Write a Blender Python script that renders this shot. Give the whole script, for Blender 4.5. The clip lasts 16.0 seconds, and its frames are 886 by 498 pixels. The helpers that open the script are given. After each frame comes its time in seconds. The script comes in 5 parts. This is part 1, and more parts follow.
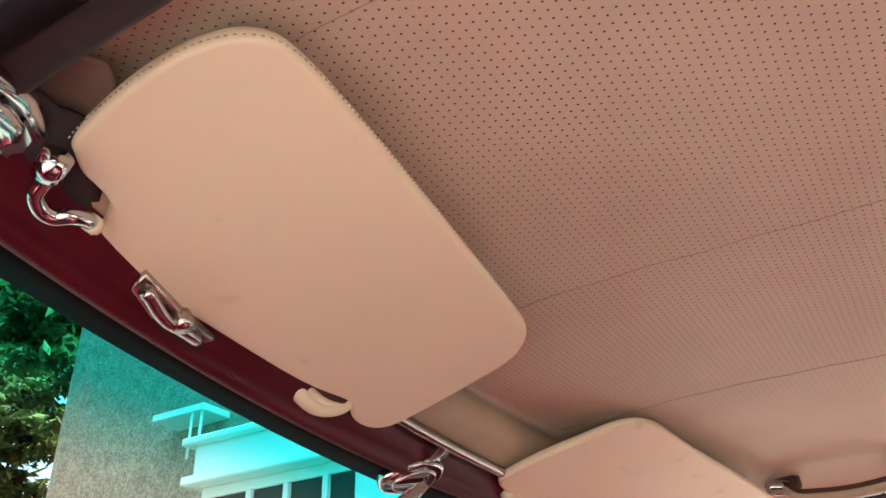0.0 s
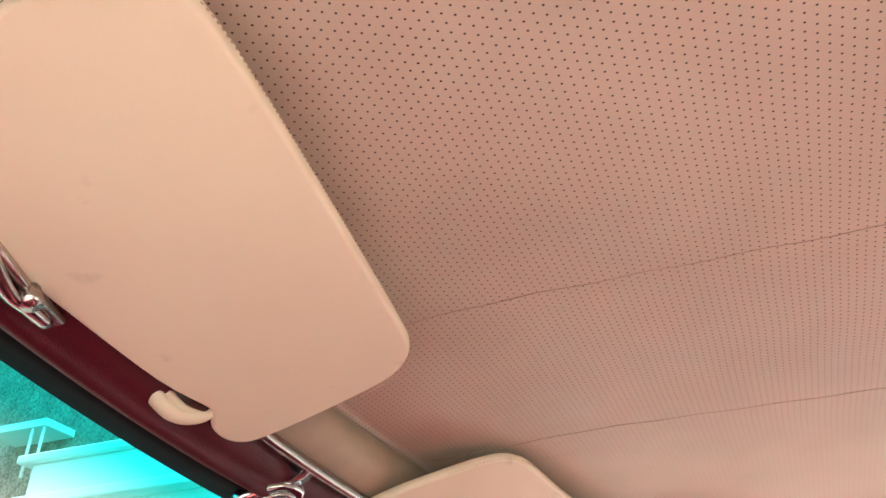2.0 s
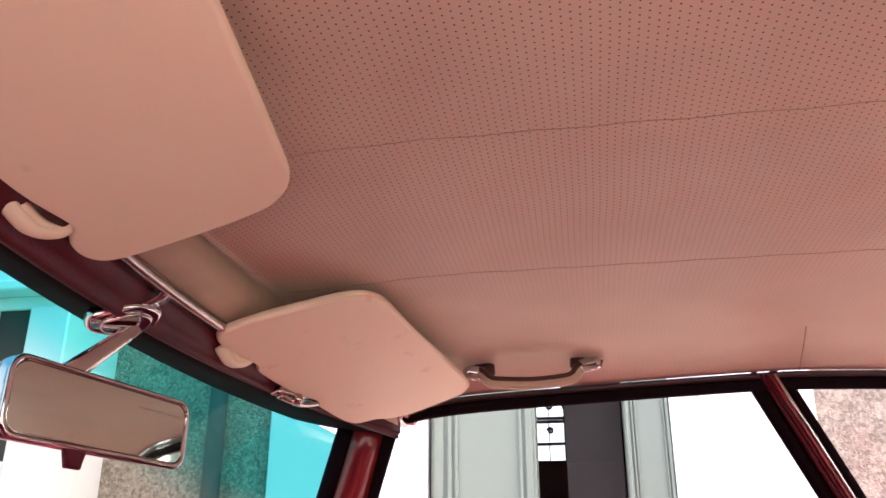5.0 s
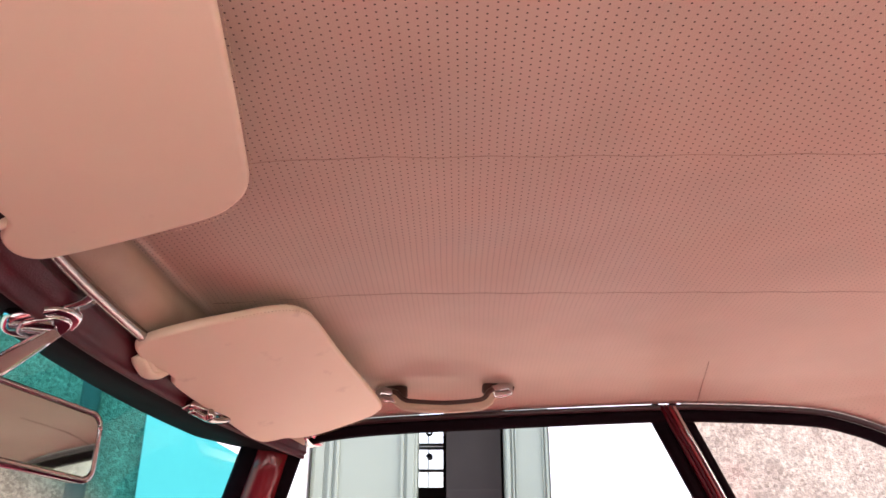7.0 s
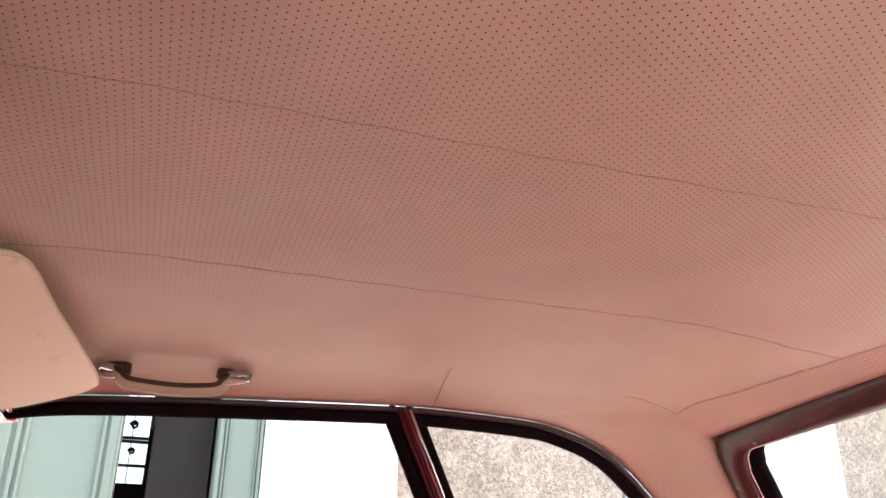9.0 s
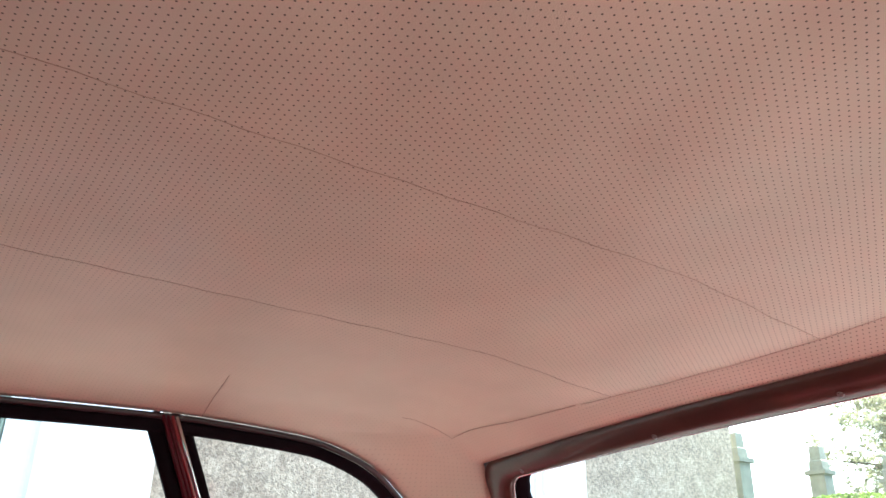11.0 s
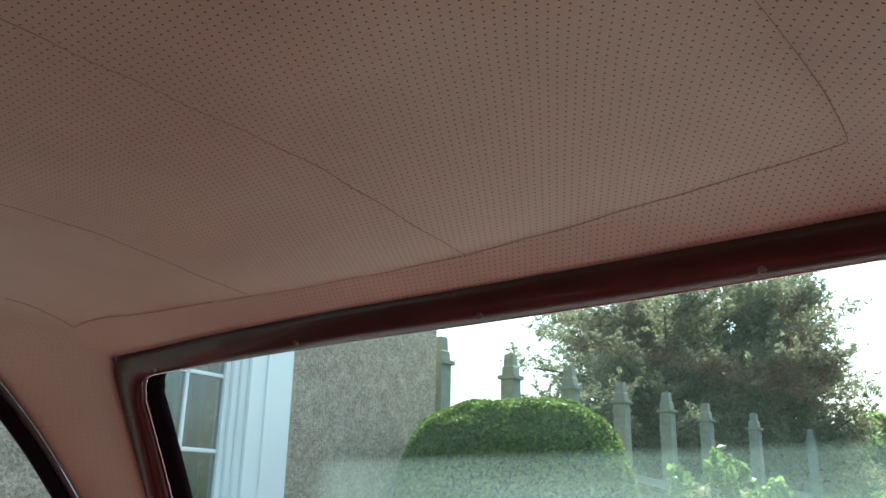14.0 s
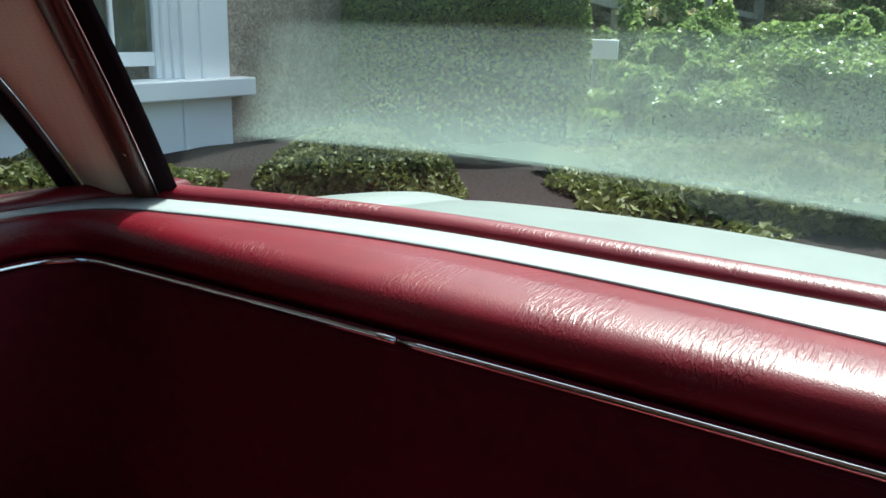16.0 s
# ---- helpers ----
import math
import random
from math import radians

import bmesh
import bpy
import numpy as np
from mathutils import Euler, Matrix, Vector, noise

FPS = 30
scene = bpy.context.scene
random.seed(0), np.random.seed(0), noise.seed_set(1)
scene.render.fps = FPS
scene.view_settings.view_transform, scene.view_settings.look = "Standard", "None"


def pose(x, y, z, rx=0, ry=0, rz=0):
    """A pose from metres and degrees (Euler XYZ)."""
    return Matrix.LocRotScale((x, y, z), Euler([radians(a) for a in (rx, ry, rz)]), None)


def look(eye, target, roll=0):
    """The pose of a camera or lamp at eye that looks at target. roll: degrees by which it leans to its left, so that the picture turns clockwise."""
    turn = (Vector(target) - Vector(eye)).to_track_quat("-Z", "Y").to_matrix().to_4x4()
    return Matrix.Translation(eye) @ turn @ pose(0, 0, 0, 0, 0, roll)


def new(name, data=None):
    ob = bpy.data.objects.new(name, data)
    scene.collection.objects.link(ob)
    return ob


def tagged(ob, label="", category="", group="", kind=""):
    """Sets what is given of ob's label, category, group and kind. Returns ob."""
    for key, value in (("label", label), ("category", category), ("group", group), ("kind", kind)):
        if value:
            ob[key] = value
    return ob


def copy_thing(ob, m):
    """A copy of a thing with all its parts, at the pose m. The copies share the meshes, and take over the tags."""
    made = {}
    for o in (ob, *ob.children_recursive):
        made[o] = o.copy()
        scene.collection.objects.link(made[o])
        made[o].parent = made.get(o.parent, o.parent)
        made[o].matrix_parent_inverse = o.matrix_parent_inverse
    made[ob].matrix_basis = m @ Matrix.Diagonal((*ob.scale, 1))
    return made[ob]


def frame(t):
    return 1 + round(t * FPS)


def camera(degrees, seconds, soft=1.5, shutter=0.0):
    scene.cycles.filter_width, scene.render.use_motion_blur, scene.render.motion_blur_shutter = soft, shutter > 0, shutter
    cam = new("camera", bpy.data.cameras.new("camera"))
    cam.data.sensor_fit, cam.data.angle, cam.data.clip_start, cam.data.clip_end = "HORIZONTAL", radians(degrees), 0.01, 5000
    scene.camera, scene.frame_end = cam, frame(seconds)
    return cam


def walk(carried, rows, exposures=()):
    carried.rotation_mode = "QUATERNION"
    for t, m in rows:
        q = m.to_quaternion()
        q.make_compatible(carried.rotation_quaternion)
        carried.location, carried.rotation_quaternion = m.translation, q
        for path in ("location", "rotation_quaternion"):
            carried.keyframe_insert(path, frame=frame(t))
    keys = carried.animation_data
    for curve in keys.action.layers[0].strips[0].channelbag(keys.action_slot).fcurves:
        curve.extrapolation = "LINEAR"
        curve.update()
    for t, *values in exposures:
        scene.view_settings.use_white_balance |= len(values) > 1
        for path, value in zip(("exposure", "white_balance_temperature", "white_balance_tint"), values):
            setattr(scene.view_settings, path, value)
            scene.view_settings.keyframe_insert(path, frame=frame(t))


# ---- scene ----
cam = camera(56.0, 16.0, soft=1.6)

# seconds, eye x y z, yaw, pitch, roll
PATH = [
    (0.0, -0.651, -0.084, 0.931, -59.08, 30.06, -1.34),
    (0.5, -0.640, -0.082, 0.933, -59.61, 30.93, -1.33),
    (1.0, -0.636, -0.077, 0.937, -59.89, 31.87, -1.55),
    (1.5, -0.635, -0.074, 0.936, -62.07, 32.24, -1.29),
    (2.0, -0.624, -0.062, 0.928, -68.74, 32.62, -0.57),
    (2.5, -0.622, -0.058, 0.927, -73.16, 31.79, -0.56),
    (3.0, -0.618, -0.059, 0.927, -75.06, 29.17, -0.38),
    (3.5, -0.617, -0.060, 0.931, -76.95, 25.40, -0.24),
    (4.0, -0.620, -0.058, 0.931, -78.68, 22.43, -0.10),
    (4.2, -0.623, -0.054, 0.934, -79.40, 21.71, -0.11),
    (6.3, -0.640, -0.014, 0.929, -82.74, 22.53, -0.08),
    (6.5, -0.641, -0.007, 0.929, -84.22, 22.72, 0.01),
    (7.0, -0.638, 0.007, 0.928, -88.75, 23.05, 0.19),
    (7.5, -0.630, 0.016, 0.926, -93.37, 23.34, 0.36),
    (8.0, -0.617, 0.024, 0.928, -97.98, 23.47, 0.65),
    (8.5, -0.602, 0.027, 0.924, -102.90, 23.60, 0.66),
    (8.7, -0.596, 0.028, 0.922, -105.27, 23.58, 0.64),
    (10.8, -0.560, 0.028, 0.939, -120.95, 24.22, 0.77),
    (11.0, -0.557, 0.024, 0.939, -123.85, 24.40, 0.83),
    (11.5, -0.549, 0.016, 0.932, -130.91, 24.85, 0.93),
    (12.0, -0.539, 0.003, 0.934, -137.76, 25.23, 1.09),
    (12.5, -0.534, -0.031, 0.949, -141.52, 25.30, 1.07),
    (13.0, -0.537, -0.064, 0.967, -142.08, 24.39, 1.04),
    (13.5, -0.537, -0.101, 0.973, -142.37, 21.58, 1.09),
    (14.0, -0.535, -0.133, 0.980, -142.74, 17.47, 1.23),
    (14.5, -0.527, -0.145, 0.981, -143.29, 13.62, 1.36),
    (15.0, -0.510, -0.174, 0.980, -144.01, 9.11, 1.46),
    (15.3, -0.482, -0.198, 0.998, -144.67, 4.21, 1.24),
    (15.5, -0.459, -0.210, 1.011, -145.20, -1.00, 1.77),
    (15.7, -0.437, -0.221, 1.019, -145.86, -6.70, 1.56),
    (16.0, -0.416, -0.245, 1.037, -147.08, -14.97, 1.47),
]


def aimed(x, y, z, yaw, pitch, roll):
    a, p = radians(yaw), radians(pitch)
    ahead = Vector((-math.sin(a) * math.cos(p), math.cos(a) * math.cos(p), math.sin(p)))
    return look((x, y, z), Vector((x, y, z)) + ahead, roll)


EXPOSURES = [(0.0, 3.25, 6500, 4), (0.5, 3.92, 6330, 2), (1.0, 3.86, 6330, 0), (1.5, 3.75, 6250, -2), (2.0, 3.66, 6250, 0), (2.5, 3.55, 6500, 5), (3.0, 3.52, 6850, 16), (3.5, 3.56, 7000, 20), (4.0, 3.2, 7100, 30), (4.2, 3.02, 7050, 33), (6.5, 3.19, 7050, 33), (7.5, 3.26, 6750, 24), (8.7, 3.14, 6700, 18), (11.0, 2.98, 5800, -1), (11.5, 2.8, 5280, -10), (12.0, 2.12, 5150, -16), (12.5, 2.2, 5060, -22), (13.0, 2.7, 5000, -24), (13.5, 2.2, 5120, -20), (14.0, 1.5, 5560, -13), (14.5, 0.98, 5980, -8), (15.0, 0.64, 6200, 3), (15.5, 0.53, 6150, 1), (16.0, 1.02, 5700, -8)]
walk(cam, [(t, aimed(*p)) for t, *p in PATH], EXPOSURES)

# ---- light ----
world = bpy.data.worlds.new("sky")
scene.world = world
world.use_nodes = True
wn = world.node_tree
sky = wn.nodes.new("ShaderNodeTexSky")
sky.sky_type, sky.sun_disc = "NISHITA", False
SUN_FROM = Vector((0.07, -0.52, 0.85)).normalized()
sky.sun_elevation = math.asin(SUN_FROM.z)
sky.sun_rotation = math.atan2(SUN_FROM.x, SUN_FROM.y)
sky.air_density, sky.dust_density, sky.ozone_density = 1.2, 5.0, 0.6
wn.links.new(sky.outputs[0], wn.nodes["Background"].inputs[0])
wn.nodes["Background"].inputs[1].default_value = 0.15
sun = new("sun", bpy.data.lights.new("sun", "SUN"))
sun.data.energy, sun.data.angle, sun.data.color = 5.0, radians(0.6), (1.0, 0.95, 0.87)
sun.matrix_world = look(SUN_FROM * 30, (0, 0, 0))


# ---- materials ----
def shader(name, base=(0.5, 0.5, 0.5), rough=0.5, metal=0.0, var=0.15, scale=30.0, bump=0.0, bump_scale=200.0, second=None, coat=0.0, spec=0.5):
    """Principled surface with colour variation at two scales and fine relief, in metres."""
    m = bpy.data.materials.new(name)
    m.use_nodes = True
    nt = m.node_tree
    n, l = nt.nodes, nt.links
    b = n["Principled BSDF"]
    co = n.new("ShaderNodeTexCoord").outputs["Object"]
    fine, wide = n.new("ShaderNodeTexNoise"), n.new("ShaderNodeTexNoise")
    for node, s, d in ((fine, scale, 6.0), (wide, scale * 0.13, 3.0)):
        node.inputs["Scale"].default_value, node.inputs["Detail"].default_value = s, d
        l.new(co, node.inputs["Vector"])
    add = n.new("ShaderNodeMath")
    l.new(fine.outputs[0], add.inputs[0]), l.new(wide.outputs[0], add.inputs[1])
    half = n.new("ShaderNodeMapRange")
    half.inputs["From Min"].default_value, half.inputs["From Max"].default_value = 0.6, 1.4
    l.new(add.outputs[0], half.inputs["Value"])
    mix = n.new("ShaderNodeMix")
    mix.data_type = "RGBA"
    dark = second or tuple(c * (1 - var) for c in base)
    light = base if second else tuple(min(1.0, c * (1 + var)) for c in base)
    mix.inputs["A"].default_value, mix.inputs["B"].default_value = (*dark, 1), (*light, 1)
    l.new(half.outputs[0], mix.inputs["Factor"])
    l.new(mix.outputs["Result"], b.inputs["Base Color"])
    rmap = n.new("ShaderNodeMapRange")
    rmap.inputs["To Min"].default_value, rmap.inputs["To Max"].default_value = max(0.02, rough * 0.8), min(1.0, rough * 1.2)
    l.new(wide.outputs[0], rmap.inputs["Value"]), l.new(rmap.outputs[0], b.inputs["Roughness"])
    b.inputs["Metallic"].default_value = metal
    b.inputs["Coat Weight"].default_value = coat
    b.inputs["Specular IOR Level"].default_value = spec
    if bump:
        bn, bt = n.new("ShaderNodeBump"), n.new("ShaderNodeTexNoise")
        bt.inputs["Scale"].default_value, bt.inputs["Detail"].default_value = bump_scale, 8.0
        bn.inputs["Strength"].default_value, bn.inputs["Distance"].default_value = 1.0, bump
        l.new(co, bt.inputs["Vector"]), l.new(bt.outputs[0], bn.inputs["Height"]), l.new(bn.outputs[0], b.inputs["Normal"])
    return m


def math_node(nt, op, a, b=None, c=None):
    k = nt.nodes.new("ShaderNodeMath")
    k.operation = op
    for i, v in enumerate((a, b, c)):
        if v is None:
            continue
        if isinstance(v, (int, float)):
            k.inputs[i].default_value = v
        else:
            nt.links.new(v, k.inputs[i])
    return k.outputs[0]


def perforated(name, base, across, along, pitch=0.0061, hole=0.00067):
    """Vinyl with staggered rows of small punched holes, laid over two axes of the object."""
    m = shader(name, base, 0.55, var=0.10, scale=9.0, bump=0.00025, bump_scale=900.0)
    nt = m.node_tree
    co = nt.nodes.new("ShaderNodeTexCoord").outputs["Object"]
    sep = nt.nodes.new("ShaderNodeSeparateXYZ")
    warp, mixv = nt.nodes.new("ShaderNodeTexNoise"), nt.nodes.new("ShaderNodeVectorMath")
    warp.inputs["Scale"].default_value = 5.0
    mixv.operation = "MULTIPLY_ADD"
    mixv.inputs[1].default_value = (0.006,) * 3
    nt.links.new(co, warp.inputs["Vector"]), nt.links.new(warp.outputs["Color"], mixv.inputs[0]), nt.links.new(co, mixv.inputs[2])
    nt.links.new(mixv.outputs[0], sep.inputs[0])
    u = math_node(nt, "DIVIDE", sep.outputs[across], pitch)
    v = math_node(nt, "DIVIDE", sep.outputs[along], pitch * 1.74)
    near = []
    for off in (0.0, 0.5):
        du = math_node(nt, "MULTIPLY", math_node(nt, "SUBTRACT", math_node(nt, "FRACT", math_node(nt, "ADD", u, 100 + off)), 0.5), pitch)
        dv = math_node(nt, "MULTIPLY", math_node(nt, "SUBTRACT", math_node(nt, "FRACT", math_node(nt, "ADD", v, 100 + off)), 0.5), pitch * 1.74)
        near.append(math_node(nt, "SQRT", math_node(nt, "ADD", math_node(nt, "MULTIPLY", du, du), math_node(nt, "MULTIPLY", dv, dv))))
    d = math_node(nt, "MINIMUM", *near)
    ramp = nt.nodes.new("ShaderNodeMapRange")
    ramp.inputs["From Min"].default_value, ramp.inputs["From Max"].default_value = hole * 0.75, hole * 1.2
    nt.links.new(d, ramp.inputs["Value"])
    b = nt.nodes["Principled BSDF"]
    old = b.inputs["Base Color"].links[0].from_socket
    mix = nt.nodes.new("ShaderNodeMix")
    mix.data_type = "RGBA"
    mix.inputs["A"].default_value = (0.03, 0.02, 0.016, 1)
    # holes fade towards the passenger's side to match their blur in the camera's view
    hole_fade = nt.nodes.new("ShaderNodeMapRange")
    for key, value in (("From Min", 0.02), ("From Max", 0.27), ("To Min", 0.0), ("To Max", 0.82)):
        hole_fade.inputs[key].default_value = value
    nt.links.new(sep.outputs["X"], hole_fade.inputs["Value"])
    nt.links.new(math_node(nt, "MAXIMUM", ramp.outputs[0], hole_fade.outputs[0]), mix.inputs["Factor"]), nt.links.new(old, mix.inputs["B"]), nt.links.new(mix.outputs["Result"], b.inputs["Base Color"])
    return m


def glazing(name, tint=(0.93, 0.96, 0.94), band=None, gloss=1.0):
    """Clear sheet: straight-through light with a tint, and a mirror sheen by Fresnel. band: (z low, z high, colour)."""
    m = bpy.data.materials.new(name)
    m.use_nodes = True
    nt = m.node_tree
    nt.nodes.remove(nt.nodes["Principled BSDF"])
    tr, gl, mx, lw = (nt.nodes.new("ShaderNode" + k) for k in ("BsdfTransparent", "BsdfGlossy", "MixShader", "LayerWeight"))
    tr.inputs[0].default_value = (*tint, 1)
    gl.inputs["Roughness"].default_value = 0.0
    lw.inputs[0].default_value = 0.5
    sheen = math_node(nt, "MULTIPLY_ADD", math_node(nt, "POWER", lw.outputs["Facing"], 5.0), 0.92, 0.08)
    nt.links.new(math_node(nt, "MULTIPLY", sheen, gloss), mx.inputs[0])
    nt.links.new(tr.outputs[0], mx.inputs[1]), nt.links.new(gl.outputs[0], mx.inputs[2])
    nt.links.new(mx.outputs[0], nt.nodes["Material Output"].inputs[0])
    if band:
        sep = nt.nodes.new("ShaderNodeSeparateXYZ")
        nt.links.new(nt.nodes.new("ShaderNodeNewGeometry").outputs["Position"], sep.inputs[0])
        mp, mix = nt.nodes.new("ShaderNodeMapRange"), nt.nodes.new("ShaderNodeMix")
        mp.interpolation_type = "SMOOTHSTEP"
        mp.inputs["From Min"].default_value, mp.inputs["From Max"].default_value = band[0], band[1]
        mix.data_type = "RGBA"
        mix.inputs["A"].default_value, mix.inputs["B"].default_value = (*tint, 1), (*band[2], 1)
        level = math_node(nt, "MULTIPLY_ADD", math_node(nt, "MULTIPLY", sep.outputs["X"], sep.outputs["X"]), 0.195, math_node(nt, "MULTIPLY_ADD", sep.outputs["X"], 0.06, sep.outputs["Z"]))
        nt.links.new(level, mp.inputs["Value"]), nt.links.new(mp.outputs[0], mix.inputs["Factor"])
        nt.links.new(mix.outputs["Result"], tr.inputs[0])
    return m


CREAM = (0.60, 0.50, 0.40)
M_ROOF = perforated("perforated_vinyl", CREAM, "X", "Y")
M_PILLAR = perforated("perforated_vinyl_pillar", CREAM, "Y", "Z")
M_BAND = shader("plain_beige_vinyl", (0.50, 0.41, 0.30), 0.6, var=0.32, scale=11, bump=0.0004, bump_scale=500)
M_VISOR = shader("cream_visor_vinyl", (0.88, 0.79, 0.60), 0.5, var=0.035, scale=7, bump=0.0002, bump_scale=1400)
M_THREAD = shader("dark_thread", (0.56, 0.46, 0.32), 0.8, var=0.3, scale=300)
M_SEAM = shader("seam_thread", (0.36, 0.27, 0.21), 0.8, var=0.4, scale=120)
M_BURG = shader("burgundy_vinyl", (0.085, 0.006, 0.014), 0.42, var=0.25, scale=20, bump=0.0004, bump_scale=600, spec=0.2)
M_RED = shader("red_leather", (0.115, 0.002, 0.009), 0.36, var=0.25, scale=16, bump=0.00026, bump_scale=600, spec=0.42)


def creased(m):
    """Fine folds across stretched leather, in patches, on top of its grain."""
    nt = m.node_tree
    co = nt.nodes.new("ShaderNodeTexCoord").outputs["Object"]
    turn, fold, patch = nt.nodes.new("ShaderNodeMapping"), nt.nodes.new("ShaderNodeTexNoise"), nt.nodes.new("ShaderNodeTexNoise")
    turn.inputs["Rotation"].default_value, turn.inputs["Scale"].default_value = (0, 0, 0.5), (1.0, 0.14, 0.5)
    for node, sc, dist in ((fold, 170.0, 0.5), (patch, 9.0, 0.0)):
        node.inputs["Scale"].default_value, node.inputs["Distortion"].default_value = sc, dist
    nt.links.new(co, turn.inputs[0]), nt.links.new(turn.outputs[0], fold.inputs["Vector"]), nt.links.new(co, patch.inputs["Vector"])
    ridge = math_node(nt, "SUBTRACT", 1.0, math_node(nt, "MULTIPLY", math_node(nt, "ABSOLUTE", math_node(nt, "SUBTRACT", fold.outputs[0], 0.5)), 9.0))
    ridge = math_node(nt, "MAXIMUM", ridge, 0.0)
    k = nt.nodes.new("ShaderNodeMapRange")
    k.inputs["From Min"].default_value, k.inputs["From Max"].default_value = 0.42, 0.58
    nt.links.new(patch.outputs[0], k.inputs["Value"])
    h = math_node(nt, "MULTIPLY", ridge, k.outputs[0])
    b = nt.nodes["Principled BSDF"]
    bump = nt.nodes.new("ShaderNodeBump")
    bump.inputs["Distance"].default_value = 0.00030
    nt.links.new(h, bump.inputs["Height"]), nt.links.new(b.inputs["Normal"].links[0].from_socket, bump.inputs["Normal"])
    nt.links.new(bump.outputs[0], b.inputs["Normal"])


def waved(m, scale, height):
    """Slow slack in a stretched skin, on top of its grain."""
    nt = m.node_tree
    wave, bump = nt.nodes.new("ShaderNodeTexNoise"), nt.nodes.new("ShaderNodeBump")
    wave.inputs["Scale"].default_value, wave.inputs["Detail"].default_value = scale, 1.5
    nt.links.new(nt.nodes.new("ShaderNodeTexCoord").outputs["Object"], wave.inputs["Vector"])
    bump.inputs["Distance"].default_value = height
    b = nt.nodes["Principled BSDF"]
    nt.links.new(wave.outputs[0], bump.inputs["Height"]), nt.links.new(b.inputs["Normal"].links[0].from_socket, bump.inputs["Normal"])
    nt.links.new(bump.outputs[0], b.inputs["Normal"])


def marked(m, colour, scale, low, high, share):
    """Sparse handling marks with a shape of their own."""
    nt = m.node_tree
    spot, k, mix = nt.nodes.new("ShaderNodeTexNoise"), nt.nodes.new("ShaderNodeMapRange"), nt.nodes.new("ShaderNodeMix")
    spot.inputs["Scale"].default_value, spot.inputs["Detail"].default_value = scale, 4.0
    nt.links.new(nt.nodes.new("ShaderNodeTexCoord").outputs["Object"], spot.inputs["Vector"])
    for key, value in (("From Min", low), ("From Max", high), ("To Max", share)):
        k.inputs[key].default_value = value
    nt.links.new(spot.outputs[0], k.inputs["Value"])
    b = nt.nodes["Principled BSDF"]
    mix.data_type = "RGBA"
    mix.inputs["B"].default_value = (*colour, 1)
    nt.links.new(k.outputs[0], mix.inputs["Factor"]), nt.links.new(b.inputs["Base Color"].links[0].from_socket, mix.inputs["A"])
    nt.links.new(mix.outputs["Result"], b.inputs["Base Color"])


marked(M_VISOR, (0.45, 0.34, 0.25), 26.0, 0.66, 0.76, 0.35)
marked(M_BAND, (0.20, 0.15, 0.10), 18.0, 0.62, 0.74, 0.5)
waved(M_ROOF, 5.5, 0.022)
waved(M_PILLAR, 8.0, 0.010)
waved(M_VISOR, 9.0, 0.006)
M_REDPAINT = shader("red_paint", (0.20, 0.006, 0.012), 0.33, var=0.1, scale=12, coat=0.6)
M_BULK = shader("dark_red_cloth", (0.062, 0.0042, 0.010), 0.8, spec=0.12, var=0.3, scale=60, bump=0.0006, bump_scale=500)
M_SEAT = shader("bright_red_leather", (0.15, 0.010, 0.018), 0.45, var=0.15, scale=14, bump=0.0003, bump_scale=500)
M_CARPET = shader("red_carpet", (0.27, 0.034, 0.034), 0.95, var=0.3, scale=150, bump=0.003, bump_scale=400)
M_FRAME = shader("brown_red_trim", (0.072, 0.027, 0.018), 0.32, second=(0.032, 0.0105, 0.0075), scale=26, bump=0.0003, bump_scale=300, spec=0.35, coat=0.2)
M_RUBBER = shader("black_rubber", (0.0085, 0.0042, 0.0065), 0.8, var=0.3, scale=60, bump=0.0003, bump_scale=500, spec=0.06)
M_GUSSET = shader("grey_rubber", (0.040, 0.034, 0.036), 0.6, var=0.35, scale=25, bump=0.0006, bump_scale=150, spec=0.25)
# the cream roof lining again, browned to carry the corner's shade
M_FLAP = shader("shaded_lining", (0.20, 0.145, 0.118), 0.7, var=0.3, scale=14, bump=0.0005, bump_scale=300)
M_CHROME = shader("chrome", (0.60, 0.60, 0.61), 0.07, metal=1.0, var=0.05, scale=40)
# pinkish tint stands in for the visor and header mirrored in the chrome
M_DULLED = shader("pinkish_chrome", (0.46, 0.40, 0.38), 0.2, metal=1.0, var=0.2, scale=90)
M_ALU = shader("satin_white_metal", (0.33, 0.36, 0.36), 0.30, metal=0.0, var=0.05, scale=25, coat=0.3)
M_STRIP = shader("brushed_strip_metal", (0.42, 0.39, 0.37), 0.22, metal=1.0, var=0.15, scale=50)
M_BEAD = shader("dull_metal_beading", (0.035, 0.022, 0.024), 0.32, var=0.3, scale=60, spec=0.5)
M_STEEL = shader("screw_steel", (0.22, 0.20, 0.19), 0.3, metal=1.0, var=0.2, scale=200)
M_PAINT = shader("pale_car_paint", (0.15, 0.17, 0.16), 0.5, var=0.12, scale=9, spec=0.25)
M_BROWN = shader("brown_handle_piping", (0.05, 0.022, 0.016), 0.5, var=0.2, scale=80)
M_MIRROR = shader("mirror_glass", (0.54, 0.68, 0.63), 0.03, metal=1.0, var=0.01, scale=10)
M_SCREEN = glazing("windscreen_glass", (0.40, 0.46, 0.42), band=(1.080, 1.148, (0.024, 0.34, 0.33)), gloss=0.1)
M_SIDEGLASS = glazing("side_glass", (0.93, 0.96, 0.95), gloss=0.6)
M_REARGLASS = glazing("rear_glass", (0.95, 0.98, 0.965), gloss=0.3)


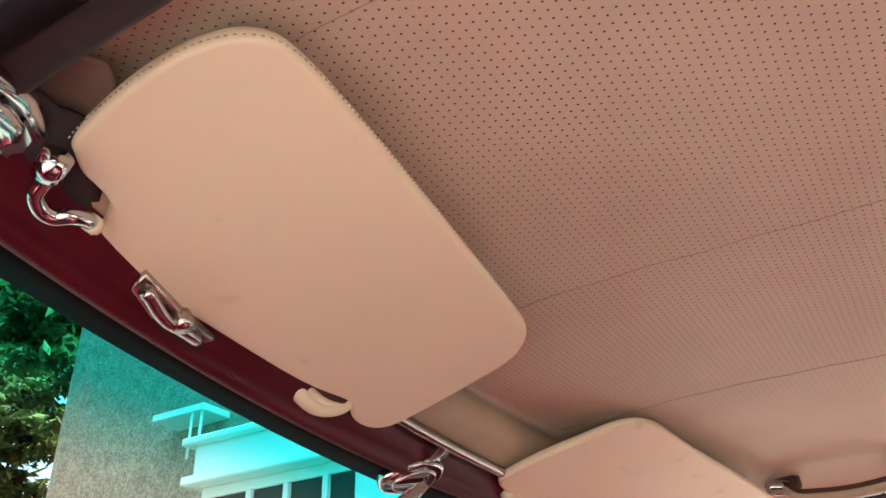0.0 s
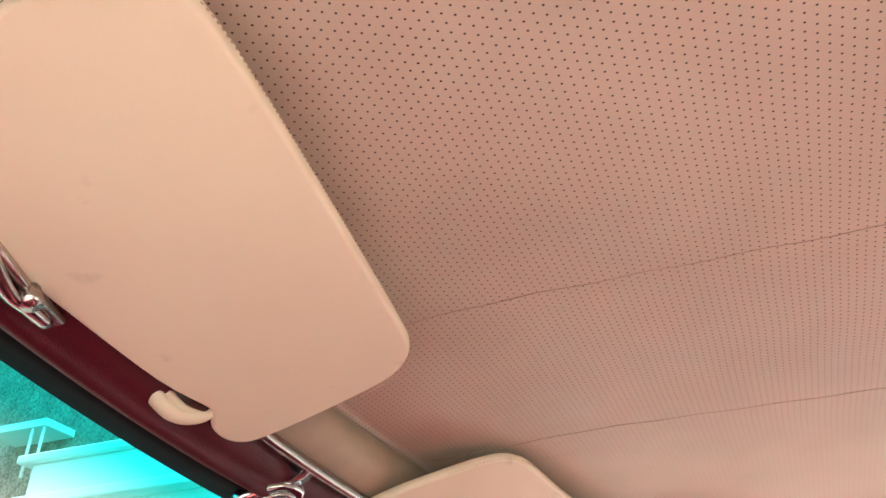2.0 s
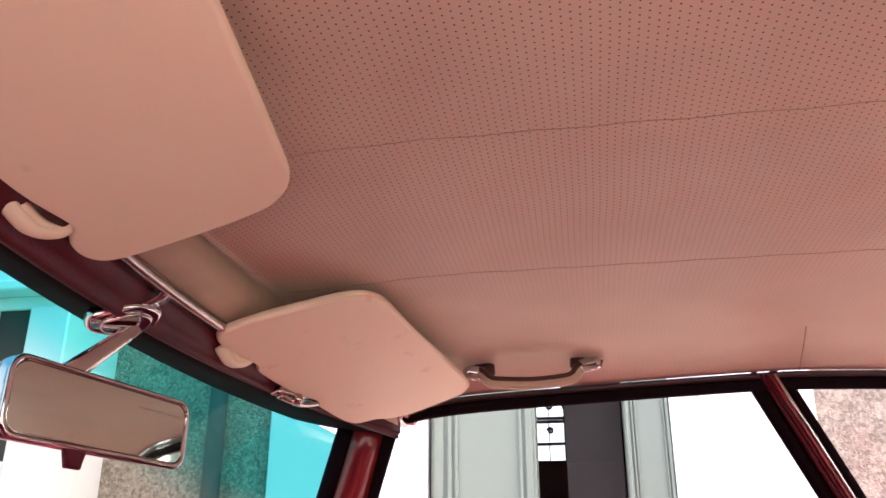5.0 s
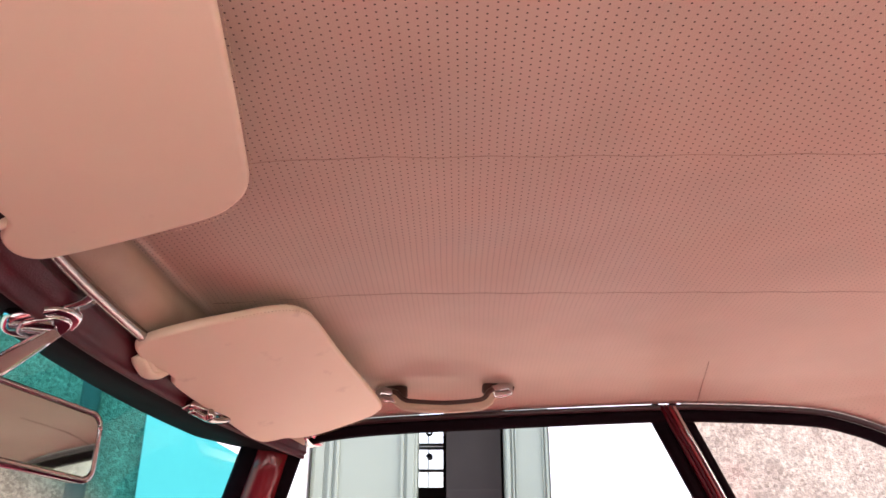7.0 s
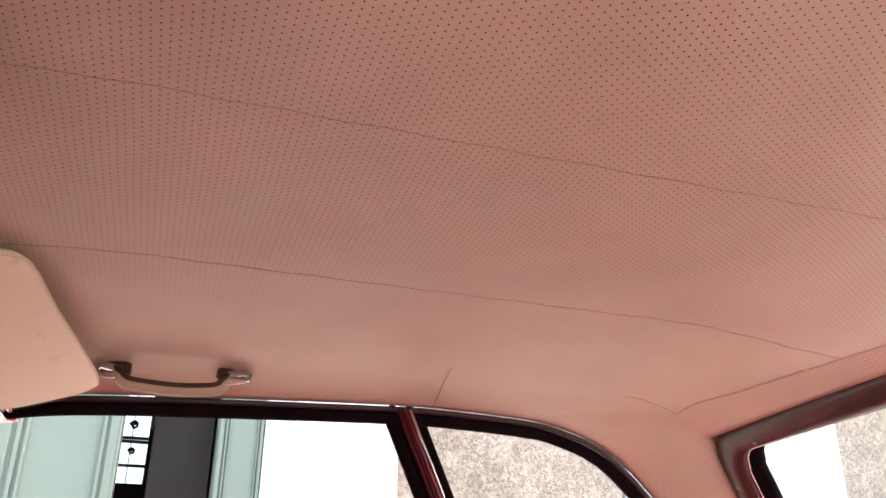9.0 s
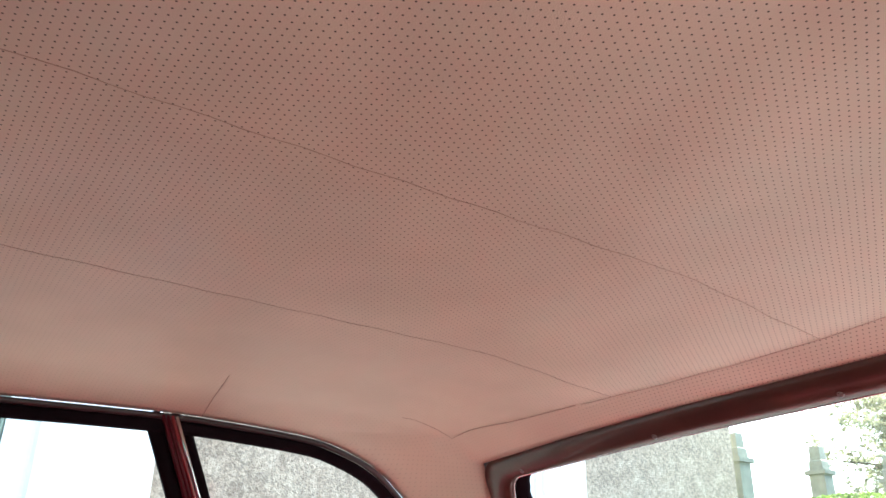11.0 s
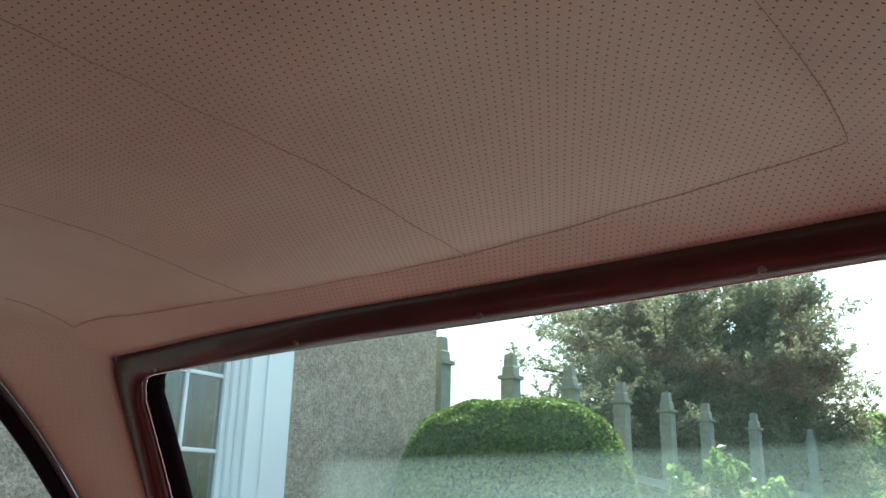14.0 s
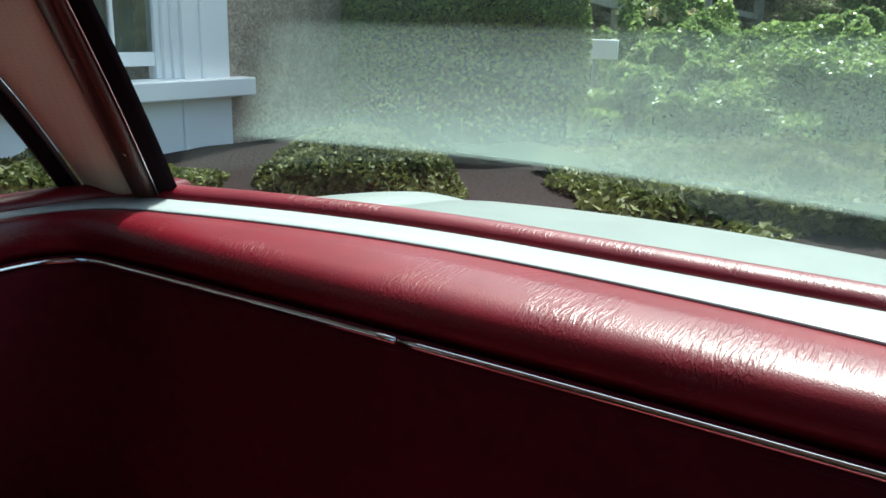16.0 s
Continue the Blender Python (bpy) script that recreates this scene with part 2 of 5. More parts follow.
def dust_and_reflection(m):
    """A thin film of dust, and a reflection painted as a level pale band with a slanting end."""
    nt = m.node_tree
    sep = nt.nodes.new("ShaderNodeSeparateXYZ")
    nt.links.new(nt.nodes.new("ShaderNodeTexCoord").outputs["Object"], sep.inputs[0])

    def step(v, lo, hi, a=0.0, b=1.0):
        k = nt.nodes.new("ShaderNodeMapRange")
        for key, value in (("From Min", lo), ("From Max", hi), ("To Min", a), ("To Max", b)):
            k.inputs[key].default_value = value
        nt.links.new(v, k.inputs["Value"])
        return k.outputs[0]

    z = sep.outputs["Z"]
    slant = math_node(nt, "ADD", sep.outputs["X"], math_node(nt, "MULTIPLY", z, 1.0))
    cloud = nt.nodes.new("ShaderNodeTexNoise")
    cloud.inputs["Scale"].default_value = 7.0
    # pale band: a reflection on the glass, put into its colour
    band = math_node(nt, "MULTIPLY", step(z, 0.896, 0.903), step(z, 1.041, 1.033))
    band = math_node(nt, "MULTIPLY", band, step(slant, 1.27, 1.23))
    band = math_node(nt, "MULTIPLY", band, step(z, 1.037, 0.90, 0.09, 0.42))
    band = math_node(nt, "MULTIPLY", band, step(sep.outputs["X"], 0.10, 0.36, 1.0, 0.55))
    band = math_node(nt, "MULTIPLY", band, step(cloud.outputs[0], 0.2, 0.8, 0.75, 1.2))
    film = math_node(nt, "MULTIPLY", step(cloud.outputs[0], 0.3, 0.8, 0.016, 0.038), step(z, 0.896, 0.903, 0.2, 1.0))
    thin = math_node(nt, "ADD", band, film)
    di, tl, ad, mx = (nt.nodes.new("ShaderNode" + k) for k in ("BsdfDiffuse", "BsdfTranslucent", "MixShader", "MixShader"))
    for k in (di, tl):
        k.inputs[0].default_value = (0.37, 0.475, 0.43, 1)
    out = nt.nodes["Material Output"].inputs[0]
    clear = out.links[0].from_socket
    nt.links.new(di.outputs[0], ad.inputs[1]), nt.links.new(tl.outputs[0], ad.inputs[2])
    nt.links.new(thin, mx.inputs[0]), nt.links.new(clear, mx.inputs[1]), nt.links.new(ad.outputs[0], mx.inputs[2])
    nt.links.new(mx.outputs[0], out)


dust_and_reflection(M_REARGLASS)
creased(M_RED)


# ---- building helpers ----
def part(name, bm, material, parent=None, label="", smooth=True, thick=0.0, bevel=0.0):
    """Links a bmesh as one mesh object."""
    me = bpy.data.meshes.new(name)
    bm.normal_update()
    bm.to_mesh(me)
    bm.free()
    me.materials.append(material)
    if smooth:
        for p in me.polygons:
            p.use_smooth = True
    ob = new(name, me)
    ob.parent = parent
    if label:
        tagged(ob, label)
    if thick:
        so = ob.modifiers.new("thickness", "SOLIDIFY")
        so.thickness, so.offset = abs(thick), (1 if thick > 0 else -1)
    if bevel:
        be = ob.modifiers.new("edge", "BEVEL")
        be.width, be.segments, be.limit_method = bevel, 2, "ANGLE"
        ob.data.set_sharp_from_angle(angle=radians(35))
    return ob


def thing(name, label, category, at=(0, 0, 0), group="", kind=""):
    ob = new(name)
    ob.location = at
    ob.empty_display_size = 0.05
    return tagged(ob, label, category, group, kind)


def sheet(rows, bm=None, flip=False):
    """A grid of faces over rows of points."""
    bm = bm or bmesh.new()
    vs = [[bm.verts.new(p) for p in r] for r in rows]
    for a, b in zip(vs, vs[1:]):
        for i in range(len(a) - 1):
            q = (a[i], a[i + 1], b[i + 1], b[i])
            bm.faces.new(q[::-1] if flip else q)
    return bm


def sweep(path, profile, up=(0, 0, 1), bm=None, closed=True, caps=True, ring=False):
    """A profile of (side, up) offsets carried along a path. up: one vector, or one per point."""
    bm = bm or bmesh.new()
    path = [Vector(p) for p in path]
    rings = []
    n = len(path)
    for i, p in enumerate(path):
        if ring:
            t = (path[(i + 1) % n] - path[i - 1]).normalized()
        else:
            t = (path[min(i + 1, n - 1)] - path[max(i - 1, 0)]).normalized()
        u = Vector(up[i] if isinstance(up, list) else up)
        s = t.cross(u).normalized()
        w = s.cross(t).normalized()
        rings.append([bm.verts.new(p + s * a + w * b) for a, b in profile])
    m = len(profile)
    for k in range(n if ring else n - 1):
        a, b = rings[k], rings[(k + 1) % n]
        for j in range(m if closed else m - 1):
            bm.faces.new((a[j], a[(j + 1) % m], b[(j + 1) % m], b[j]))
    if closed and caps and not ring:
        bm.faces.new(rings[0][::-1])
        bm.faces.new(rings[-1])
    bmesh.ops.recalc_face_normals(bm, faces=bm.faces)
    return bm


def round_profile(r, k=10, sx=1.0, sy=1.0):
    return [(r * sx * math.cos(2 * math.pi * i / k), r * sy * math.sin(2 * math.pi * i / k)) for i in range(k)]


def smooth_path(points, k=8):
    """A Catmull-Rom curve through the points."""
    p = [Vector(q) for q in points]
    p = [p[0] * 2 - p[1]] + p + [p[-1] * 2 - p[-2]]
    out = []
    for a, b, c, d in zip(p, p[1:], p[2:], p[3:]):
        for i in range(k):
            t = i / k
            out.append(0.5 * ((2 * b) + (c - a) * t + (2 * a - 5 * b + 4 * c - d) * t * t + (3 * b - a - 3 * c + d) * t ** 3))
    return out + [p[-2]]


def box(lo, hi, bm=None):
    bm = bm or bmesh.new()
    x0, y0, z0 = lo
    x1, y1, z1 = hi
    v = [bm.verts.new(q) for q in ((x0, y0, z0), (x1, y0, z0), (x1, y1, z0), (x0, y1, z0), (x0, y0, z1), (x1, y0, z1), (x1, y1, z1), (x0, y1, z1))]
    for f in ((3, 2, 1, 0), (4, 5, 6, 7), (0, 1, 5, 4), (1, 2, 6, 5), (2, 3, 7, 6), (3, 0, 4, 7)):
        bm.faces.new([v[i] for i in f])
    return bm


def slab(outline, normal, thick, bulge=0.0, rings=4, edge=0.006):
    """A padded plate: a flat outline with rounded edges, a narrow rim and flat faces."""
    bm = bmesh.new()
    pts = [Vector(p) for p in outline]
    nrm = Vector(normal).normalized()
    n = len(pts)
    c = sum(pts, Vector()) / n
    area = sum((nrm.dot((pts[i] - c).cross(pts[(i + 1) % n] - c)) for i in range(n)))
    inw = []
    for i in range(n):
        t = (pts[(i + 1) % n] - pts[i - 1]).normalized()
        inw.append(nrm.cross(t).normalized() * (1 if area > 0 else -1))
    order = []
    for side in (-1, 1):
        rim = []
        for k in range(rings + 1):
            a = k / rings * math.pi / 2
            rim.append([p + d * edge * (1 - math.cos(a)) + nrm * side * thick / 2 * math.sin(a) for p, d in zip(pts, inw)])
        rim.append([p + d * edge * 1.3 + nrm * side * thick / 2 for p, d in zip(pts, inw)])
        order += rim[::-1] if side < 0 else rim[1:]
    vs = [[bm.verts.new(p) for p in r] for r in order]
    for a, b in zip(vs, vs[1:]):
        for i in range(n):
            bm.faces.new((a[i], a[(i + 1) % n], b[(i + 1) % n], b[i]))
    bm.faces.new(vs[0][::-1])
    bm.faces.new(vs[-1])
    bmesh.ops.recalc_face_normals(bm, faces=bm.faces)
    return bm


def screw(p, n):
    bm = bmesh.new()
    n = Vector(n).normalized()
    q = n.to_track_quat("Z", "Y").to_matrix().to_4x4()
    q.translation = p
    prof = [(0.0036, 0.0), (0.0036, 0.0008), (0.0031, 0.0014), (0.0025, 0.0001), (0.0021, 0.0001), (0.0018, 0.0010), (0.0008, 0.0012), (0.0006, 0.0002)]
    rings = []
    for r, h in prof:
        rings.append([bm.verts.new(q @ Vector((r * math.cos(a * math.pi / 6), r * math.sin(a * math.pi / 6), h))) for a in range(12)])
    for a, b in zip(rings, rings[1:]):
        for i in range(12):
            bm.faces.new((a[i], a[(i + 1) % 12], b[(i + 1) % 12], b[i]))
    bm.faces.new(rings[-1])
    return bm


def ease(t):
    t = min(1.0, max(0.0, t))
    return t * t * (3 - 2 * t)


# ---- car cabin: roof ----
# lines of the windscreen header: (y0, y1, y2, z0, z1, z2) of y = y0 + y1 x - y2 x2, z alike
L_GLASS = (0.4066, 0.060, 0.180, 1.150, -0.018, -0.02)
L_PIPING = (0.338, -0.020, 0.325, 1.136, -0.025, 0.016)
L_CHROME = (0.316, 0.0146, 0.330, 1.161, -0.025, 0.058)
L_BAND = (0.2805, 0.0, 0.241, 1.183, -0.0105, 0.041)


def on_line(k, x):
    return Vector((x, k[0] + k[1] * x - k[2] * x * x, k[3] + k[4] * x - k[5] * x * x))


def y_front(x):
    return on_line(L_BAND, x).y


def y_seam(x):
    """Plan line of the cross seam over the rear window."""
    return -0.705 + 0.27 * x * x


def z_roof(x, y):
    z = 1.215 - (0.012 if x > 0 else 0.003) * ease((abs(x) - 0.26) / 0.24)
    z -= 0.010 * ease((y - 0.06) / 0.22)
    z -= (0.020 - 0.004 * ease((-x - 0.1) / 0.3)) * ease((-0.48 - y) / 0.24)
    return z


def drop(x):
    """Lowers the rear window's head on the passenger's side to fit the camera's view."""
    return 0.09 * max(0.0, x) ** 2


def rear_point(x, f):
    """A place on the rear glass: f = 0 at its upper edge, 1 at its foot."""
    top = Vector((x, -0.771 + 0.11 * x * x, 1.161 - drop(x)))
    foot = Vector((x * 1.12, -1.112 + 0.66 * x * x, 0.79))
    return top.lerp(foot, f)


EDGE_X = 0.44
# upper line of the side openings: rail, then the arc of the quarter window, down to the shelf
RAIL = [(0.550, 0.275, 1.137), (0.542, 0.230, 1.156), (0.535, 0.138, 1.169), (0.532, -0.061, 1.179), (0.530, -0.271, 1.187)]
ARC = [(0.530, -0.354, 1.187), (0.534, -0.470, 1.183), (0.536, -0.530, 1.174), (0.543, -0.608, 1.146), (0.556, -0.687, 1.084), (0.566, -0.759, 1.010), (0.583, -0.833, 0.925), (0.596, -0.901, 0.830), (0.602, -0.926, 0.790)]
SIDE = smooth_path(RAIL + ARC, 6)
# outer edge of the rear window's trim, from the seam's corner down to the shelf
def frame_side(s):
    w = 1.12 if s < 0 else 1.0
    pts = [Vector((s * 0.449 * w, -0.730, 1.178 - drop(s * 0.449)))] + [rear_point(s * w * (0.459 + 0.021 * f), f) for f in (0.06, 0.2, 0.4, 0.6, 0.8, 1.0)]
    return [(abs(p.x), p.y, p.z) for p in pts]


def resample(path, n):
    path = [Vector(p) for p in path]
    d = [0.0]
    for a, b in zip(path, path[1:]):
        d.append(d[-1] + (b - a).length)
    out, k = [], 0
    for i in range(n):
        t = d[-1] * i / (n - 1)
        while k < len(d) - 2 and d[k + 1] < t:
            k += 1
        f = (t - d[k]) / max(1e-9, d[k + 1] - d[k])
        out.append(path[k].lerp(path[k + 1], min(1, max(0, f))))
    return out


XS = [EDGE_X * (i / 44 * 2 - 1) for i in range(45)]


def along_side():
    """Lengths along the side line at a given y (front part) and in all."""
    d = [0.0]
    for a, b in zip(SIDE, SIDE[1:]):
        d.append(d[-1] + (b - a).length)
    return d


SIDE_D = along_side()


def side_point(length):
    for k in range(len(SIDE) - 1):
        if SIDE_D[k + 1] >= length:
            return SIDE[k].lerp(SIDE[k + 1], max(0.0, (length - SIDE_D[k]) / (SIDE_D[k + 1] - SIDE_D[k])))
    return SIDE[-1]


def side_length(y):
    for k in range(len(SIDE) - 1):
        if SIDE[k].y >= y >= SIDE[k + 1].y:
            return SIDE_D[k] + (SIDE_D[k + 1] - SIDE_D[k]) * (SIDE[k].y - y) / (SIDE[k].y - SIDE[k + 1].y)
    return 0.0


S_POST = side_length(-0.275)
S_END = SIDE_D[SIDE.index([p for p in SIDE if p.y <= -0.275][12])]


def wing_of_roof(s, a, length, turn):
    """From the flat of the roof out and down to the side rail, or back onto the rear post."""
    b = side_point(length)
    a = Vector((abs(a[0]), a[1], a[2]))
    out = []
    for k in range(1, 12):
        f = k / 11
        p = a.lerp(b, f)
        p.z += (1 - turn) * (a.z - b.z) * (f - f * f)
        p += turn * Vector((-0.6, 0.8, 0)) * 0.010 * math.sin(math.pi * f)
        out.append((s * p.x, p.y, p.z))
    return out


rows = []
edge_y0, edge_y1 = y_front(EDGE_X), y_seam(EDGE_X)
for j in range(-1, 67):
    if j <= 60:
        f = max(0, j) / 60
        mid = [(x, y_front(x) + (y_seam(x) - y_front(x)) * f, z_roof(x, y_front(x) + (y_seam(x) - y_front(x)) * f)) for x in XS]
        y = edge_y0 + (edge_y1 - edge_y0) * f
        if j < 0:
            length, turn = 0.0, 0.0
        elif y >= -0.275:
            length, turn = side_length(y), 0.0
        else:
            g = (-0.275 - y) / (-0.275 - edge_y1)
            length, turn = S_POST + (S_END - S_POST) * 0.78 * g, 0.75 * ease((g - 0.25) / 0.75)
    else:
        # fall from the cross seam to the rear window's trim
        f = (j - 60) / 6
        mid = [(x * (1 + (0.14 if x < 0 else 0.02) * f), y_seam(x) * (1 - f) + (-0.746 + 0.10 * x * x) * f, z_roof(x, y_seam(x)) - 0.003 * min(1, f * 4) + (1.180 - drop(x) - z_roof(x, y_seam(x))) * f ** 1.3) for x in XS]
        length, turn = S_POST + (S_END - S_POST) * (0.78 + 0.22 * f), 0.75 + 0.25 * f
    rows.append(wing_of_roof(-1, mid[0], length, turn)[::-1] + mid + wing_of_roof(1, mid[-1], length, turn))
bm = bmesh.new()
grid = [[bm.verts.new(p) for p in r] for r in rows]
for a, b in zip(grid, grid[1:]):
    for i in range(len(a) - 1):
        bm.faces.new((a[i], a[i + 1], b[i + 1], b[i]))
# the lining runs on without a break down the rear quarter posts
for s in (1, -1):
    outer = resample([p for p in SIDE if p.y <= -0.275][12:], 18)
    inner = resample(frame_side(s), 18)
    above = grid[-1][-12:] if s > 0 else grid[-1][:12]
    for a, b in list(zip(inner, outer))[1:]:
        row = []
        for j in range(12):
            p = a.lerp(b, j / 11) + Vector((-0.6, 0.8, 0)) * 0.010 * math.sin(math.pi * j / 11)
            row.append(bm.verts.new((s * p.x, p.y, p.z)))
        row = row if s > 0 else row[::-1]
        for i in range(11):
            bm.faces.new((above[i], above[i + 1], row[i + 1], row[i])).material_index = 1
        above = row
ceiling = tagged(part("ceiling", bm, M_ROOF, thick=-0.01), "cream perforated vinyl car headliner with stitched seams", "headliner", kind="structure")
ceiling.data.materials.append(M_PILLAR)

# seams: sewn joints that stand slightly proud
def seam(points, name="seam", r=0.00027):
    path = [Vector(p) - Vector((0, 0, 0.0002)) for p in points]
    return tagged(part(name, sweep(path, round_profile(r, 6)), M_SEAM, ceiling), "thin stitched seam")


for x in (-0.128, 0.150):
    seam([(x + 0.0012 * math.sin(j * 1.7), y, z_roof(x, y)) for j in range(50) for y in [y_front(x) - 0.02 + (y_seam(x) - y_front(x) + 0.02) * j / 49]])
seam([(x, y_seam(x) + 0.0012 * math.sin(x * 60), z_roof(x, y_seam(x)) - 0.0005) for x in XS if -0.405 < x < 0.216])
seam([(-0.4396 + 0.0008 * math.sin(j * 1.9), y, z_roof(-0.44, y) - 0.0003) for j in range(22) for y in [0.19 - 0.60 * j / 21]])
seam(smooth_path([(-0.4396, -0.41, 1.2120), (-0.445, -0.47, 1.2108), (-0.4505, -0.53, 1.2055), (-0.4535, -0.572, 1.2010), (-0.4535, -0.606, 1.1982), (-0.4530, -0.624, 1.1968), (-0.4520, -0.6365, 1.1960), (-0.4485, -0.6430, 1.1964), (-0.4380, -0.6505, 1.1982), (-0.4108, -0.6598, 1.1991), (-0.396, y_seam(-0.396), 1.1985)], 4))
# short seams of the right-hand corner
seam(smooth_path([(0.385, -0.3045, 1.2078), (0.4393, -0.3136, 1.2046), (0.4829, -0.3202, 1.2006), (0.5144, -0.3234, 1.1927), (0.530, -0.3238, 1.1870)], 4), r=0.0005)
seam(smooth_path([(0.4170, -0.566, 1.2002), (0.4128, -0.5859, 1.1980), (0.4210, -0.625, 1.1925), (0.4334, -0.6617, 1.1859)], 4), r=0.0003)
seam(smooth_path([(0.4334, -0.6617, 1.1859), (0.4177, -0.6609, 1.1880), (0.3798, -0.6630, 1.1914), (0.3145, -0.6815, 1.1931), (0.2493, -0.6898, 1.1947), (0.2081, -0.6932, 1.1952)], 4), r=0.0004)

# front beige band, header vinyl, black seal
XH = [-0.55 + 1.10 * i / 48 for i in range(49)]


def between(k1, k2, steps):
    """Rows from one header line to another; each step is (share, push along y, push along z)."""
    return sheet([[on_line(k1, x).lerp(on_line(k2, x), f) + Vector((0, dy, dz)) for x in XH] for f, dy, dz in steps])


tagged(part("trim_roof_front", between(L_BAND, L_CHROME, [(0.0, -0.001, 0.028), (0.0, -0.0005, 0.006), (0.03, 0, 0.0), (0.25, 0, -0.003), (0.6, 0, -0.002), (0.9, 0, 0.0), (1.15, 0, 0.004)]), M_BAND, thick=0.006), "plain beige vinyl band along the roof's front edge", "roof trim", kind="structure")
tagged(part("wall_header", between(L_CHROME, L_PIPING, [(-0.05, 0, 0.004), (0.08, 0, 0.0), (0.3, -0.001, -0.002), (0.6, -0.001, -0.002), (0.78, 0, 0.0), (0.84, -0.001, -0.0025), (0.95, -0.001, -0.004), (1.05, 0, -0.003), (1.12, 0.002, 0.002)]), M_BURG, thick=0.01), "dark burgundy vinyl windscreen header with a piped edge", "header trim", kind="structure")
tagged(part("windscreen_seal", between(L_PIPING, L_GLASS, [(0.0, 0, 0.006), (0.06, 0, -0.001), (0.3, 0, -0.004), (0.7, 0, -0.003), (0.93, 0, -0.001), (1.0, 0.0, 0.0), (1.05, 0.002, 0.012)]), M_RUBBER, thick=0.008), "black rubber windscreen seal", "seal", kind="structure")
strip = sweep([on_line(L_CHROME, x) for x in XH if abs(x) < 0.36], [(-0.016, -0.001), (-0.015, -0.005), (-0.011, -0.0065), (-0.0085, -0.004), (0.006, -0.004), (0.0085, -0.0065), (0.014, -0.0055), (0.016, -0.001), (0.015, 0.003), (-0.015, 0.003)])
tagged(part("trim_header_strip", strip, M_STRIP), "thin chrome strip along the windscreen header", "chrome trim", kind="structure")

# windscreen
rows = []
for j in range(15):
    f = j / 14
    rows.append([on_line(L_GLASS, x) + Vector((x * 0.20 * f, 0.004 + 0.36 * f - 0.35 * f * x * x - 4.6 * min(1.0, 6 * f) * max(0.0, abs(x) - 0.45) ** 2, 0.006 - 0.42 * f + 0.03 * math.sin(math.pi * f))) for x in [-0.625 + 1.25 * i / 60 for i in range(61)]])
g = tagged(part("window_windscreen", sheet(rows), M_SCREEN), "curved windscreen glass with a green tinted top band", "windscreen", kind="structure")
g.visible_shadow = False

# windscreen posts
for s in (1, -1):
    top, bot = Vector((s * 0.546, 0.258, 1.148)), Vector((s * 0.649, 0.407, 0.74))
    path = [top.lerp(bot, i / 8) for i in range(9)]
    prof = [(-0.024, -0.02), (0.024, -0.02), (0.030, 0.0), (0.020, 0.014), (-0.020, 0.014), (-0.028, 0.0)]
    tagged(part("wall_windscreen_post", sweep(path, prof, up=(-s * 0.6, -0.8, 0.1)), M_REDPAINT), "glossy red painted windscreen post", "pillar", kind="structure")
    path2 = [p + Vector((-s * 0.004, 0.036, -0.004)) for p in path]
    tagged(part("windscreen_post_seal", sweep(path2, round_profile(0.0168, 10)), M_RUBBER), "black rubber seal beside the windscreen", "seal", kind="structure")

# seam across the rear quarter post
po, pi = Vector((0.5575, -0.696, 1.072)), rear_point(0.461, 0.13)
pth = []
for i in range(13):
    p = pi.lerp(po, i / 12)
    pth.append(p + Vector((-0.6, 0.8, 0)) * (0.0004 + 0.010 * math.sin(math.pi * i / 12)))
tagged(part("seam", sweep(pth, round_profile(0.0006, 6)), M_SEAM, ceiling), "thin stitched seam")


# ---- car cabin: sides ----
def side_at(z):
    return 0.53 + 0.3 * (1.185 - z)


